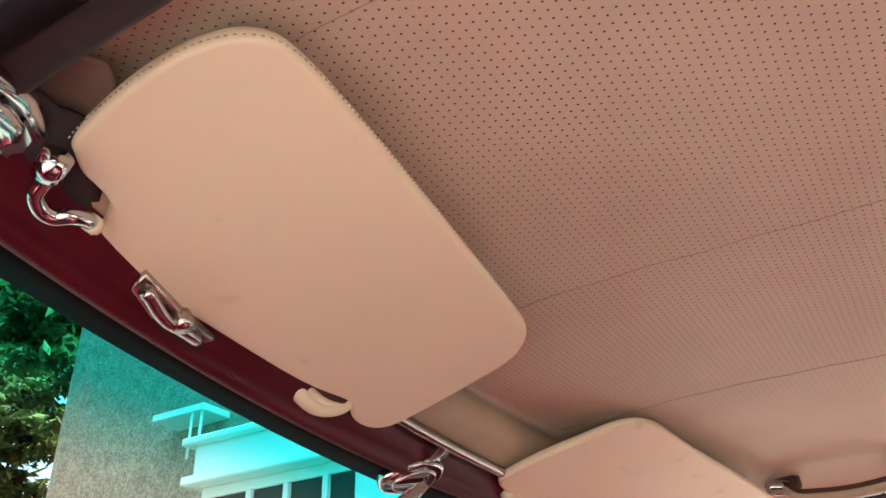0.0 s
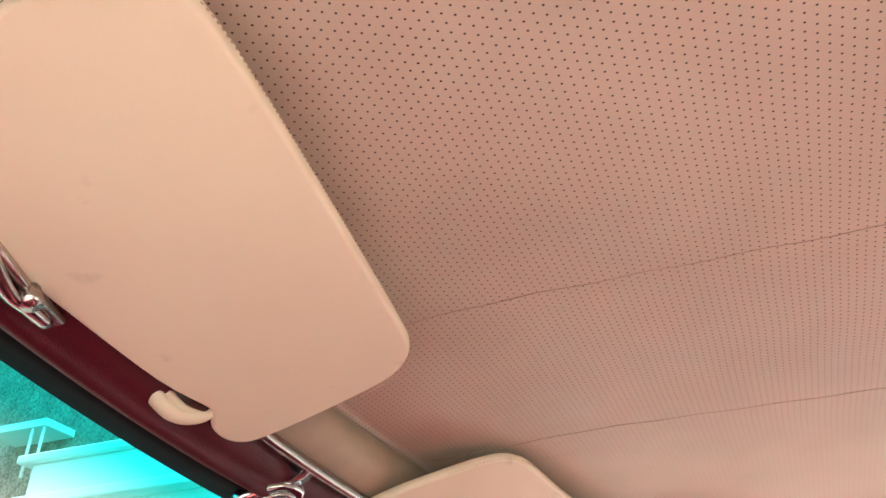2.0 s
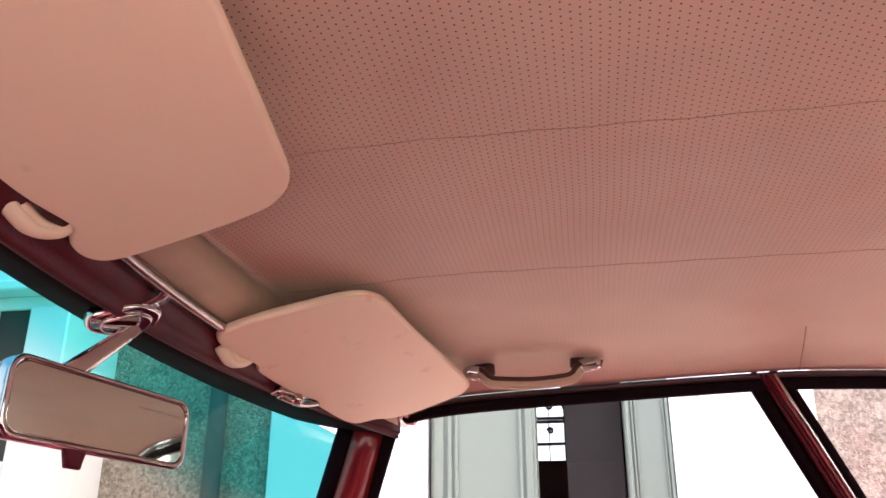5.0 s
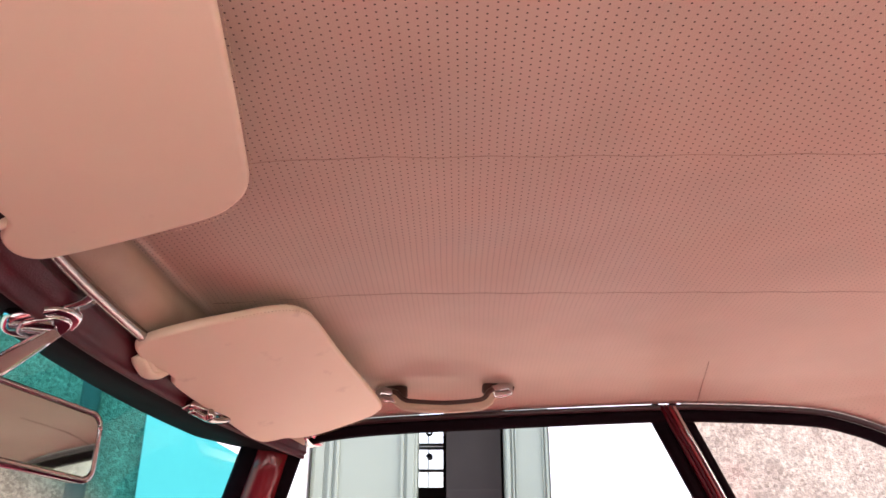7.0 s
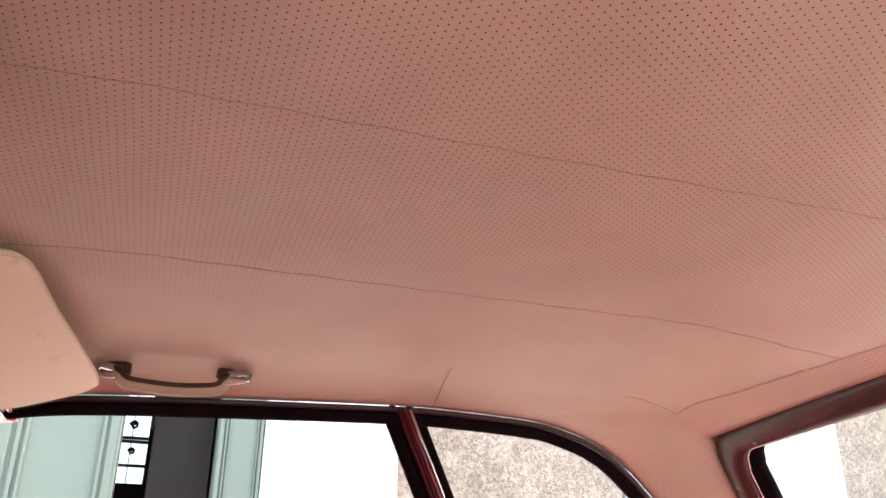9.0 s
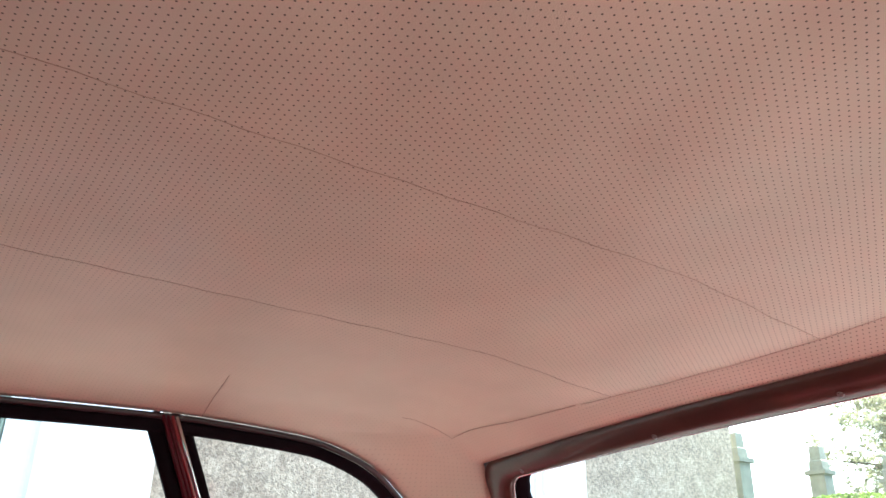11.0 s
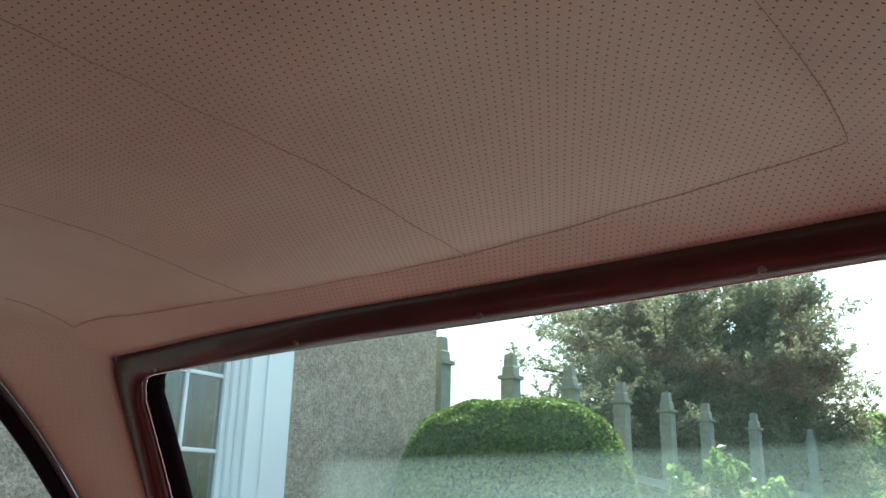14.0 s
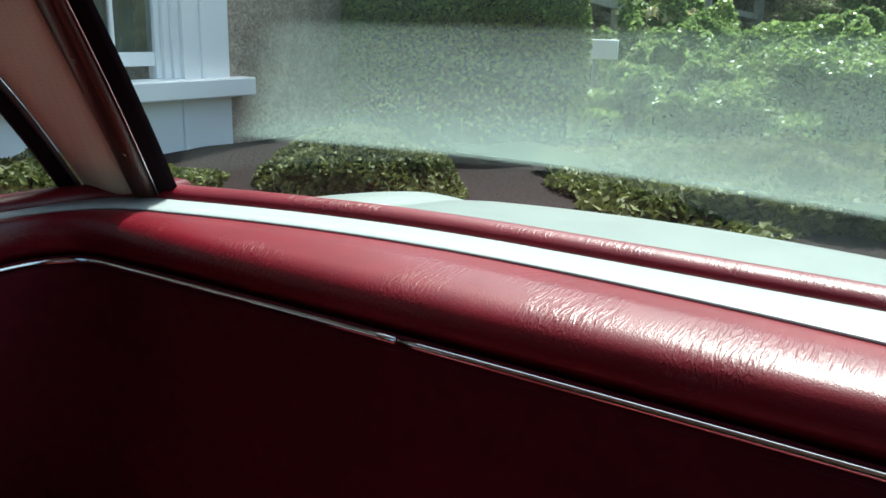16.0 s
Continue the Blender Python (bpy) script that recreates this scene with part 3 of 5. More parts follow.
ARC_OUT = resample(SIDE, 90)
for s in (1, -1):
    nm = [Vector((-s, 0, -0.3))] * 90
    pts = [Vector((s * p.x, p.y, p.z)) for p in ARC_OUT]
    # chrome beading, then black seal inside it
    down = []
    for i in range(90):
        t = (pts[min(i + 1, 89)] - pts[max(i - 1, 0)]).normalized()
        inw = t.cross(Vector((-s, 0, -0.3))).normalized() * (-s)
        if inw.z > 0 and i < 50:
            inw = -inw
        if i >= 50 and inw.y < 0:
            inw = -inw
        down.append(inw)
    bead = [p + d * 0.005 for p, d in zip(pts, down)]
    tagged(part("trim_window_beading", sweep(bead, [(-0.0035, -0.003), (0.0035, -0.003), (0.004, 0.001), (0.002, 0.003), (-0.002, 0.003), (-0.004, 0.001)], up=nm), M_BEAD), "thin dull metal beading over the side windows", "metal trim", kind="structure")
    rub = [p + d * 0.0165 + Vector((s * 0.004, 0, 0)) for p, d in zip(pts, down)]
    tagged(part("side_window_seal", sweep(rub, [(-0.0085, -0.008), (0.0085, -0.008), (0.0085, 0.003), (0.004, 0.006), (-0.004, 0.006), (-0.0085, 0.003)], up=nm), M_RUBBER), "black rubber seal round the side windows", "seal", kind="structure")

    # post between door glass and quarter glass
    post = thing("window_post", "ribbed burgundy and chrome post with black seals between side windows", "window post", kind="structure")
    a, b = Vector((s * 0.531, -0.283, 1.184)), Vector((s * 0.640, -0.492, 0.80))
    pth = [a.lerp(b, i / 6) for i in range(7)]
    out = Vector((-s, 0, -0.3)).normalized()
    for off, mat, lab in ((0.009, M_BURG, "burgundy rib"), (0.003, M_BURG, "burgundy rib"), (-0.003, M_REDPAINT, "red rib"), (-0.009, M_CHROME, "chrome rib")):
        part("rib", sweep([p + Vector((0, off, 0)) for p in pth], [(-0.0026, -0.004), (0.0026, -0.004), (0.0026, 0.002), (0.0015, 0.0035), (-0.0015, 0.0035), (-0.0026, 0.002)], up=out), mat, post, lab)
    part("backing", sweep([p - out * 0.006 for p in pth], [(-0.014, -0.004), (0.014, -0.004), (0.014, 0.003), (-0.014, 0.003)], up=out), M_BURG, post)
    for off, w in ((0.022, 0.010), (-0.019, 0.006)):
        part("seal", sweep([p + Vector((0, off, 0)) - out * 0.006 for p in pth], [(-w, -0.006), (w, -0.006), (w, 0.004), (-w, 0.004)], up=out), M_RUBBER, post)
    # front edge seal of the door glass
    fs = [Vector((s * 0.546, 0.236, 1.150)).lerp(Vector((s * 0.655, 0.368, 0.79)), i / 6) for i in range(7)]
    tagged(part("side_window_seal", sweep(fs, [(-0.014, -0.008), (0.014, -0.008), (0.014, 0.004), (-0.014, 0.004)], up=out), M_RUBBER), "black rubber seal beside the windscreen post", "seal", kind="structure")

    # quarter glass, and door glass on the closed side
    k = [p for p in ARC_OUT if p.y < -0.30]
    bmq = bmesh.new()
    ring_ = [bmq.verts.new((s * (p.x + 0.012), p.y, p.z - 0.003)) for p in k] + [bmq.verts.new((s * 0.655, -0.50, 0.79))]
    bmq.faces.new(ring_)
    q = tagged(part("window_quarter", bmq, M_SIDEGLASS, smooth=False), "clear rear quarter window glass", "window", kind="structure")
    q.visible_shadow = False
    if s > 0:
        d = tagged(part("window_door", sheet([[(side_at(1.165) + 0.012, 0.24, 1.165), (side_at(1.175) + 0.012, -0.28, 1.175)], [(0.672, 0.37, 0.79), (0.672, -0.49, 0.79)]]), M_SIDEGLASS, smooth=False), "clear door window glass", "window", kind="structure")
        d.visible_shadow = False

# ---- rear window ----
def rear_outline(half_top, half_foot, top_f, radius, n=7, foot_f=1.02):
    """Half-open outline: up one side, over the top with rounded corners, down the other."""
    pts = []
    for i in range(14):
        f = foot_f + (top_f + radius - foot_f) * i / 13
        pts.append((half_foot + (half_top - half_foot) * (1 - f / 1.0), f))
    for i in range(1, n):
        a = math.pi / 2 * i / n
        pts.append((half_top - radius * 0.36 * (1 - math.cos(a)), top_f + radius * (1 - math.sin(a))))
    side = pts
    top = [((half_top - radius * 0.36) * (1 - 2 * i / 30), top_f) for i in range(31)]
    return side + top + [(-x, f) for x, f in reversed(side)]


rear = thing("window_rear", "wide curved rear window in a dark red-brown trim frame with screws", "rear window", kind="structure")
outer = rear_outline(0.463, 0.482, -0.068, 0.075)
mid = rear_outline(0.452, 0.474, -0.050, 0.075)
inner = rear_outline(0.424, 0.460, 0.016, 0.08)
into = Vector((0, 0.74, -0.67))


def lifted(o, h, w=1.12):
    return [rear_point(x * (w if x < 0 else 1.0), f) + into * h for x, f in o]


flange = rear_outline(0.500, 0.520, -0.15, 0.03)
part("frame", sheet([lifted(flange, -0.007), lifted(outer, -0.004), lifted(outer, 0.004), lifted(rear_outline(0.460, 0.480, -0.062, 0.075), 0.009), lifted(mid, 0.012), lifted(rear_outline(0.436, 0.466, -0.012, 0.09), 0.013), lifted(rear_outline(0.427, 0.462, 0.010, 0.08), 0.010), lifted(inner, 0.005), lifted(inner, -0.002)]), M_FRAME, rear, "dark red-brown trim frame")
i2 = rear_outline(0.402, 0.443, 0.030, 0.06)
part("chrome_lip", sweep(lifted(rear_outline(0.421, 0.457, 0.019, 0.07), 0.003), round_profile(0.0014, 6), up=into), M_CHROME, rear, "thin bright lip")
part("seal", sheet([lifted(inner, 0.001), lifted(inner, -0.001), lifted(rear_outline(0.416, 0.453, 0.023, 0.07), 0.001), lifted(rear_outline(0.413, 0.451, 0.024, 0.07), -0.003), lifted(rear_outline(0.406, 0.446, 0.028, 0.06), -0.003, 1.14), lifted(i2, -0.006, 1.15), lifted(i2, -0.012, 1.15)]), M_RUBBER, rear, "black rubber seal")
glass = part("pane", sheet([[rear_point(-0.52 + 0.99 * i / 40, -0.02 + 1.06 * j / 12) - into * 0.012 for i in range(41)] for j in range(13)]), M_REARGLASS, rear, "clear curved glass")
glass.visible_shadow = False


for x in (-0.366, -0.104, 0.141, 0.380):
    part("screw", screw(rear_point(x, -0.006) + into * 0.0122, into), M_STEEL, rear, "small steel screw with a cup washer")
for s in (1, -1):
    for f in (0.124, 0.416, 0.755):
        part("screw", screw(rear_point(s * (1.12 if s < 0 else 1.0) * (0.449 + 0.016 * f), f) + into * 0.0115, into), M_STEEL, rear, "small steel screw with a cup washer")

# ---- shelf behind the seats ----
def shelf_line(y0, x_side, bow, z, turn=0.11, driver=None):
    """Plan curve across the car that turns forward at the passenger's side and runs on beside the seats."""
    xc = x_side - turn
    pts = [(x, y0 + (bow if x > 0 or driver is None else driver) * x * x) for x in [-0.60 + (xc + 0.60) * i / 44 for i in range(45)]]
    p0 = Vector(pts[-1])
    p1 = Vector((x_side, p0.y + 2 * bow * xc * turn * 0.5))
    p2 = Vector((x_side, p1.y + turn))
    for i in range(1, 13):
        t = i / 12
        q = p0 * (1 - t) ** 2 + p1 * 2 * t * (1 - t) + p2 * t * t
        pts.append((q.x, q.y))
    pts += [(x_side + 0.01 * i / 8, p2.y + (-0.35 - p2.y) * i / 8) for i in range(1, 9)]
    return [Vector((x, y, z)) for x, y in pts]


def shifted(line, side, up):
    """A plan curve moved outwards by side and up by up."""
    out = []
    for i, p in enumerate(line):
        t = (line[min(i + 1, len(line) - 1)] - line[max(i - 1, 0)]).normalized()
        out.append(p + Vector((t.y, -t.x, 0)) * side + Vector((0, 0, up)))
    return out


B = shelf_line(-0.868, 0.556, 0.03, 0.745, 0.09)
C0 = shelf_line(-0.861, 0.551, 0.03, 0.760, 0.09)
C01 = shelf_line(-0.863, 0.552, 0.04, 0.775, 0.09)
C1 = shelf_line(-0.872, 0.555, 0.06, 0.787, 0.10)
C2 = shelf_line(-0.891, 0.558, 0.10, 0.795, 0.10)
C3 = shelf_line(-0.942, 0.562, 0.24, 0.799, 0.11, 0.15)
C4 = shelf_line(-1.000, 0.566, 0.36, 0.797, 0.12, 0.18)
tagged(part("wall_shelf_pad", sheet([B, C0, C01, C1, C2, C3, C4, shifted(C4, 0.0, -0.02)]), M_RED, thick=0.004), "red leather padded shelf with wrinkles, partly sunlit", "shelf padding", kind="structure")
W0 = shelf_line(-0.993, 0.5665, 0.36, 0.7985, 0.12, 0.18)
W1 = shelf_line(-1.046, 0.5745, 0.36, 0.8035, 0.10, 0.03)
tagged(part("trim_shelf_strip", sheet([W0, shifted(W0, 0.002, 0.002), shifted(W1, -0.002, 0.001), shifted(W1, 0.0, -0.006)]), M_ALU, thick=0.003), "satin white painted metal strip along the shelf", "trim strip", kind="structure")
tagged(part("trim_shelf_roll", sweep(shifted(W1, 0.026, 0.0), round_profile(0.024, 12, 1.0, 0.66)), M_RED), "red leather roll at the rear window's foot", "padding roll", kind="structure")
tagged(part("wall_bulkhead", sheet([B, shifted(B, -0.004, -0.02), shifted(B, -0.012, -0.25), shifted(B, -0.02, -0.52)]), M_BULK, thick=0.01), "dark red covered panel below the shelf", "bulkhead", kind="structure")
bead_line = shifted(B, -0.0105, -0.004)
for lo, hi in ((-1.0, 0.0285), (0.0315, 1.0)):
    pth = [p for p in bead_line if lo < p.x < hi]
    end = Vector((lo if lo > -0.9 else hi, pth[0].y, pth[0].z)) if lo > -0.9 else Vector((hi, pth[-1].y, pth[-1].z))
    pth = [end] + pth if lo > -0.9 else pth + [end]
    for name, out, up, r, mat in (("trim_shelf_bead", 0.0, 0.0, 0.0046, M_CHROME), ("trim_shelf_lip", 0.001, -0.0095, 0.0034, M_BEAD)):
        tagged(part(name, sweep(shifted(pth, out, up), round_profile(r, 8)), mat), "slim chrome bead under the shelf padding, in two lengths" if r > 0.004 else "dull metal lip below the chrome bead", "metal bead", kind="structure")

# ---- cabin below the windows ----
tagged(part("floor", box((-0.72, -0.85, 0.20), (0.72, 0.95, 0.26)), M_CARPET, smooth=False), "red carpeted car floor", "floor", kind="structure")
for s in (1, -1):
    lo, hi = sorted((s * 0.66, s * 0.72))
    tagged(part("wall_door", box((lo, -1.15, 0.2), (hi, 0.95, 0.785)), M_BURG, smooth=False, bevel=0.01), "burgundy trimmed door below the window", "door", kind="structure")
    cap = [Vector((s * 0.63, -0.88, 0.79)), Vector((s * 0.65, -0.4, 0.79)), Vector((s * 0.662, 0.1, 0.79)), Vector((s * 0.675, 0.45, 0.78))]
    tagged(part("trim_window_sill", sweep(smooth_path(cap, 6), [(-0.036, -0.01), (0.036, -0.01), (0.04, 0.0), (0.028, 0.010), (-0.028, 0.010), (-0.04, 0.0)]), M_RED), "red leather capping under the side windows", "sill trim", kind="structure")
tagged(part("wall_dashboard", box((-0.70, 0.50, 0.25), (0.70, 0.98, 0.74)), M_BURG, smooth=False, bevel=0.03), "plain dark red dashboard block", "dashboard", kind="structure")
for x in (-0.33, 0.33):
    seat = thing("bucket_seat", "low red leather bucket seat in the cabin", "seat", (x, -0.2, 0.26), group="front seats")
    b = box((-0.24, -0.25, 0.02), (0.24, 0.28, 0.19))
    part("cushion", b, M_SEAT, seat, bevel=0.05)
    b = box((-0.23, -0.36, 0.10), (0.23, -0.24, 0.30))
    part("backrest", b, M_SEAT, seat, bevel=0.05)


# ---- sun visors ----
VISOR_TURN = {1: pose(0.3019, 0.2078, 1.1606, -19.66, 7.56, -0.62), -1: pose(-0.30, 0.2, 1.1716, -9.5, 0, 0)}


def on_visor(s, x, y, z=0.0):
    return VISOR_TURN[s] @ Vector((s * (-x - 0.3), y - 0.2, z))


VISOR = [(-0.480, 0.213), (-0.4845, 0.185), (-0.486, 0.158), (-0.4825, 0.130), (-0.471, 0.111), (-0.450, 0.105), (-0.392, 0.110), (-0.288, 0.1235), (-0.196, 0.1365), (-0.160, 0.143), (-0.138, 0.156), (-0.122, 0.180), (-0.108, 0.240), (-0.100, 0.290), (-0.103, 0.309), (-0.118, 0.317), (-0.138, 0.314), (-0.152, 0.304), (-0.166, 0.297), (-0.223, 0.299), (-0.331, 0.287), (-0.405, 0.277), (-0.4190, 0.2735), (-0.4275, 0.2665), (-0.4300, 0.2565), (-0.4335, 0.2470), (-0.4370, 0.2395), (-0.4440, 0.2345), (-0.4525, 0.2315), (-0.4625, 0.2285), (-0.4720, 0.2220)]
VISOR_PASSENGER = [(-0.481, 0.190), (-0.4825, 0.160), (-0.481, 0.124), (-0.472, 0.1075), (-0.452, 0.1005), (-0.372, 0.112), (-0.258, 0.131), (-0.172, 0.1425), (-0.147, 0.150), (-0.131, 0.1615), (-0.120, 0.181), (-0.1115, 0.212), (-0.1025, 0.252), (-0.0995, 0.285), (-0.102, 0.301), (-0.110, 0.3085), (-0.127, 0.3105), (-0.143, 0.309), (-0.158, 0.305), (-0.176, 0.3005), (-0.193, 0.299), (-0.206, 0.303), (-0.258, 0.2965), (-0.346, 0.2815), (-0.405, 0.2725), (-0.431, 0.2655), (-0.444, 0.258), (-0.450, 0.246), (-0.454, 0.234), (-0.463, 0.2255), (-0.473, 0.212)]


def dense(o, k=4):
    loop = [Vector((x, y, 0)) for x, y in o]
    n = len(loop)
    out = []
    for i in range(n):
        a, b, c, d = loop[i - 1], loop[i], loop[(i + 1) % n], loop[(i + 2) % n]
        for j in range(k):
            t = j / k
            out.append(0.5 * ((2 * b) + (c - a) * t + (2 * a - 5 * b + 4 * c - d) * t * t + (3 * b - a - 3 * c + d) * t ** 3))
    return out


def sun_visor(s):
    v = thing("sun_visor", "cream vinyl sun visor with stitched edge, folded up under the roof", "sun visor", (0, 0, 0), group="sun visors")
    loop = dense(VISOR if s < 0 else VISOR_PASSENGER)
    o = [on_visor(s, p.x, p.y) for p in loop]
    nrm = VISOR_TURN[s].to_3x3() @ Vector((0, 0, 1))
    part("pad", slab(o, nrm, 0.010, edge=0.0032), M_VISOR, v)
    # a row of small stitch holes on the rounded edge
    edge = resample(loop + [loop[0]], 290)
    bm = bmesh.new()
    for a, b in zip(edge, edge[1:]):
        if a.y > 0.215:
            continue
        t = (b - a).normalized()
        m = (a + b) / 2 + t.cross(Vector((0, 0, -1))) * -0.0020
        sweep([on_visor(s, q.x, q.y, -0.0048) for q in (m - t * 0.0007, m + t * 0.0007)], round_profile(0.00038, 5), bm=bm)
    tagged(part("stitching", bm, M_THREAD, v), "fine dark stitches along the edge", kind="stuff")
    z = 1.150 if s < 0 else 1.146
    dx, dy = (-0.018, 0.030) if s > 0 else (-0.006, 0.0)
    if s > 0:
        bend = ((0.487, 0.212, 0.002), (0.485, 0.222, -0.004), (0.478, 0.234, -0.006), (0.467, 0.243, -0.005), (0.459, 0.243, -0.001), (0.450, 0.236, 0.006))
    else:
        bend = ((0.477, 0.218, 0.003), (0.473, 0.2272, 0.0), (0.471, 0.2358, -0.004), (0.4633, 0.2418, -0.006), (0.456, 0.2423, -0.006), (0.4505, 0.2379, -0.004), (0.4425, 0.2389, -0.001), (0.436, 0.2424, 0.001))
    rod = smooth_path([(s * (x - dx) + (0.034 if s > 0 else 0.0), y + dy, z + h) for x, y, h in bend], 6)
    part("arm", sweep(rod, round_profile(0.0042, 12)), M_CHROME, v, "bent chrome arm")
    part("collar", sweep([rod[0] + Vector((0, -0.004, 0.003)), rod[2], rod[4]], round_profile(0.0072, 14)), M_CHROME, v)
    part("bush", sweep([rod[-3], rod[-1] * 2 - rod[-4]], round_profile(0.0050, 10)), M_VISOR, v, "cream vinyl sleeve round the arm's end")
    base = slab([(s * (x - dx), y + dy, z + 0.008 - 0.35 * (x - 0.5)) for x, y in ((0.540, 0.172), (0.529, 0.178), (0.517, 0.184), (0.505, 0.192), (0.494, 0.203), (0.484, 0.214), (0.475, 0.226), (0.473, 0.238), (0.480, 0.243), (0.490, 0.238), (0.502, 0.230), (0.514, 0.220), (0.528, 0.208), (0.542, 0.196))], (-s * 0.35, 0, 1), 0.012, edge=0.004)
    br = part("bracket", base, M_CHROME, v, "cast chrome bracket")
    part("raised_plate", slab([(s * (x - dx), y + dy, z + 0.001 - 0.35 * (x - 0.5)) for x, y in ((0.532, 0.184), (0.514, 0.192), (0.500, 0.204), (0.494, 0.216), (0.500, 0.222), (0.514, 0.212), (0.532, 0.198))], (-s * 0.35, 0.2, 1), 0.010, edge=0.004), M_CHROME, br)
    part("screw", screw(Vector((s * (0.508 - dx), 0.208 + dy, z - 0.009)), (0, -0.2, -1)), M_CHROME, br)
    # hook on the header that holds the free end
    h = thing("visor_hook", "cream plastic hook on the windscreen header", "visor hook", (0, 0, 0), group="visor hooks")
    hx, hy, hz = (0.333, 0.0, -0.011) if s > 0 else (0.0, 0.0, 0.0)
    hk = smooth_path([(hx + x, hy + y, hz + z) for x, y, z in ((-0.186, 0.322, 1.178), (-0.198, 0.320, 1.168), (-0.203, 0.317, 1.157), (-0.196, 0.314, 1.149), (-0.178, 0.314, 1.146), (-0.161, 0.310, 1.150), (-0.152, 0.305, 1.157))[2 if s > 0 else 0:]], 5)
    part("hook", sweep(hk, round_profile(0.0070, 12, 0.8, 1.0), up=(0, 1, 0.2)), M_VISOR, h)
    part("rim", sweep([p + Vector((0.006, -0.004, 0.0045)) for p in hk[6 if s < 0 else 2:-4]], round_profile(0.0042, 8)), M_VISOR, h, "raised inner rim")
    part("pin", sweep([(hx - 0.136, hy + 0.303, 1.160 + hz), (hx - 0.160, hy + 0.307, 1.157 + hz), (hx - 0.188, hy + 0.311, 1.161 + hz)], round_profile(0.0058, 10)), M_BROWN, h, "dark pin held by the hook")
    part("base", slab([(hx + x, hy + y, 1.172 + hz) for x, y in ((-0.212, 0.312), (-0.210, 0.332), (-0.184, 0.338), (-0.180, 0.318))], (0, -0.6, -0.8), 0.010, edge=0.003), M_VISOR, h)
    # roof catch on the header
    c = thing("roof_catch", "small chrome roof catch on the burgundy header", "roof catch", (-0.055, 0.010, -0.022) if s > 0 else (0, 0, 0), group="roof catches")
    part("plate", slab([(s * x, y, 1.152 + (y - 0.28) * -0.2) for x, y in ((0.390, 0.264), (0.388, 0.281), (0.360, 0.296), (0.318, 0.303), (0.314, 0.287), (0.350, 0.278))], (0, -0.45, -0.9), 0.010, edge=0.003), M_DULLED, c)
    part("lever", sweep(smooth_path([(s * 0.384, 0.269, 1.146), (s * 0.360, 0.280, 1.141), (s * 0.340, 0.286, 1.142), (s * 0.322, 0.293, 1.144)], 5), round_profile(0.005, 8, 1.0, 0.7)), M_DULLED, c)
    part("knob", sweep([(s * 0.347, 0.282, 1.150), (s * 0.346, 0.277, 1.140)], round_profile(0.006, 10)), M_DULLED, c)


sun_visor(1)
sun_visor(-1)

# corner of the driver's side: a folded flap of lining, a rubber fold and the door seal
flap = slab([(x, y, 1.184 - 0.12 * (y - 0.17)) for x, y in ((-0.516, 0.196), (-0.506, 0.182), (-0.494, 0.176), (-0.484, 0.182), (-0.470, 0.202), (-0.456, 0.226), (-0.448, 0.244), (-0.466, 0.262), (-0.512, 0.262))], (0, 0.24, 1), 0.004, edge=0.0015)
tagged(part("lining_flap", flap, M_FLAP), "folded vinyl lining flap in the roof corner, shade in its colour", "lining flap", kind="structure")
gus = []
for j in range(9):
    f = j / 8
    a, b = Vector((-0.548, 0.190, 1.160)).lerp(Vector((-0.500, 0.288, 1.147)), f), Vector((-0.462, 0.206, 1.173)).lerp(Vector((-0.428, 0.264, 1.157)), f)
    gus.append([a.lerp(b, k / 10) + Vector((0, 0, 0.0015 * math.sin(k * 1.9 + 2.2 * f) + 0.001 * math.sin(k * 0.9 - 4 * f))) for k in range(11)])
tagged(part("rubber_gusset", sheet(gus), M_GUSSET, thick=0.003), "folded dark grey rubber gusset behind the visor bracket", "gusset", kind="structure")
ds = smooth_path([(-0.536, 0.262, 1.142), (-0.531, 0.225, 1.154), (-0.529, 0.138, 1.166), (-0.528, -0.061, 1.175), (-0.527, -0.275, 1.181)], 8)
tagged(part("door_seal", sweep(ds, [(-0.013, -0.006), (-0.008, -0.011), (0.002, -0.008), (0.006, -0.011), (0.013, -0.005), (0.014, 0.006), (-0.014, 0.006)]), M_GUSSET), "dark grey rubber door seal along the roof rail", "door seal", kind="structure")
# chrome strip put in for a line of outside light beyond the seal
tagged(part("trim_light_edge", sweep([p + Vector((-0.0165, 0, -0.005)) for p in ds], round_profile(0.0032, 8)), M_CHROME), "thin chrome strip added for the outside light past the door seal", "metal trim", kind="structure")

# ---- rear-view mirror ----
mir = thing("rearview_mirror", "chrome rear-view mirror hanging from the windscreen header", "mirror", (0, 0.345, 1.135))


def rel(p, o=Vector((0, 0.345, 1.135))):
    return Vector(p) - o


base = [(-0.037, 0.350), (-0.033, 0.361), (-0.018, 0.366), (0.012, 0.358), (0.029, 0.342), (0.027, 0.330), (0.014, 0.322), (-0.016, 0.328)]
base = [Vector((x, y, 0)) for x, y in base]
base = [rel(0.5 * (2 * b + (c - a) * t + (2 * a - 5 * b + 4 * c - d) * t * t + (3 * b - a - 3 * c + d) * t ** 3) + Vector((0, 0, 1.137))) for a, b, c, d in zip(base[-1:] + base[:-1], base, base[1:] + base[:1], base[2:] + base[:2]) for t in (0.0, 0.25, 0.5, 0.75)]
base = [p + Vector((0, 0, -0.6 * p.y)) for p in base]
part("base", slab(base, (0, -0.6, -1), 0.012, edge=0.004), M_CHROME, mir)
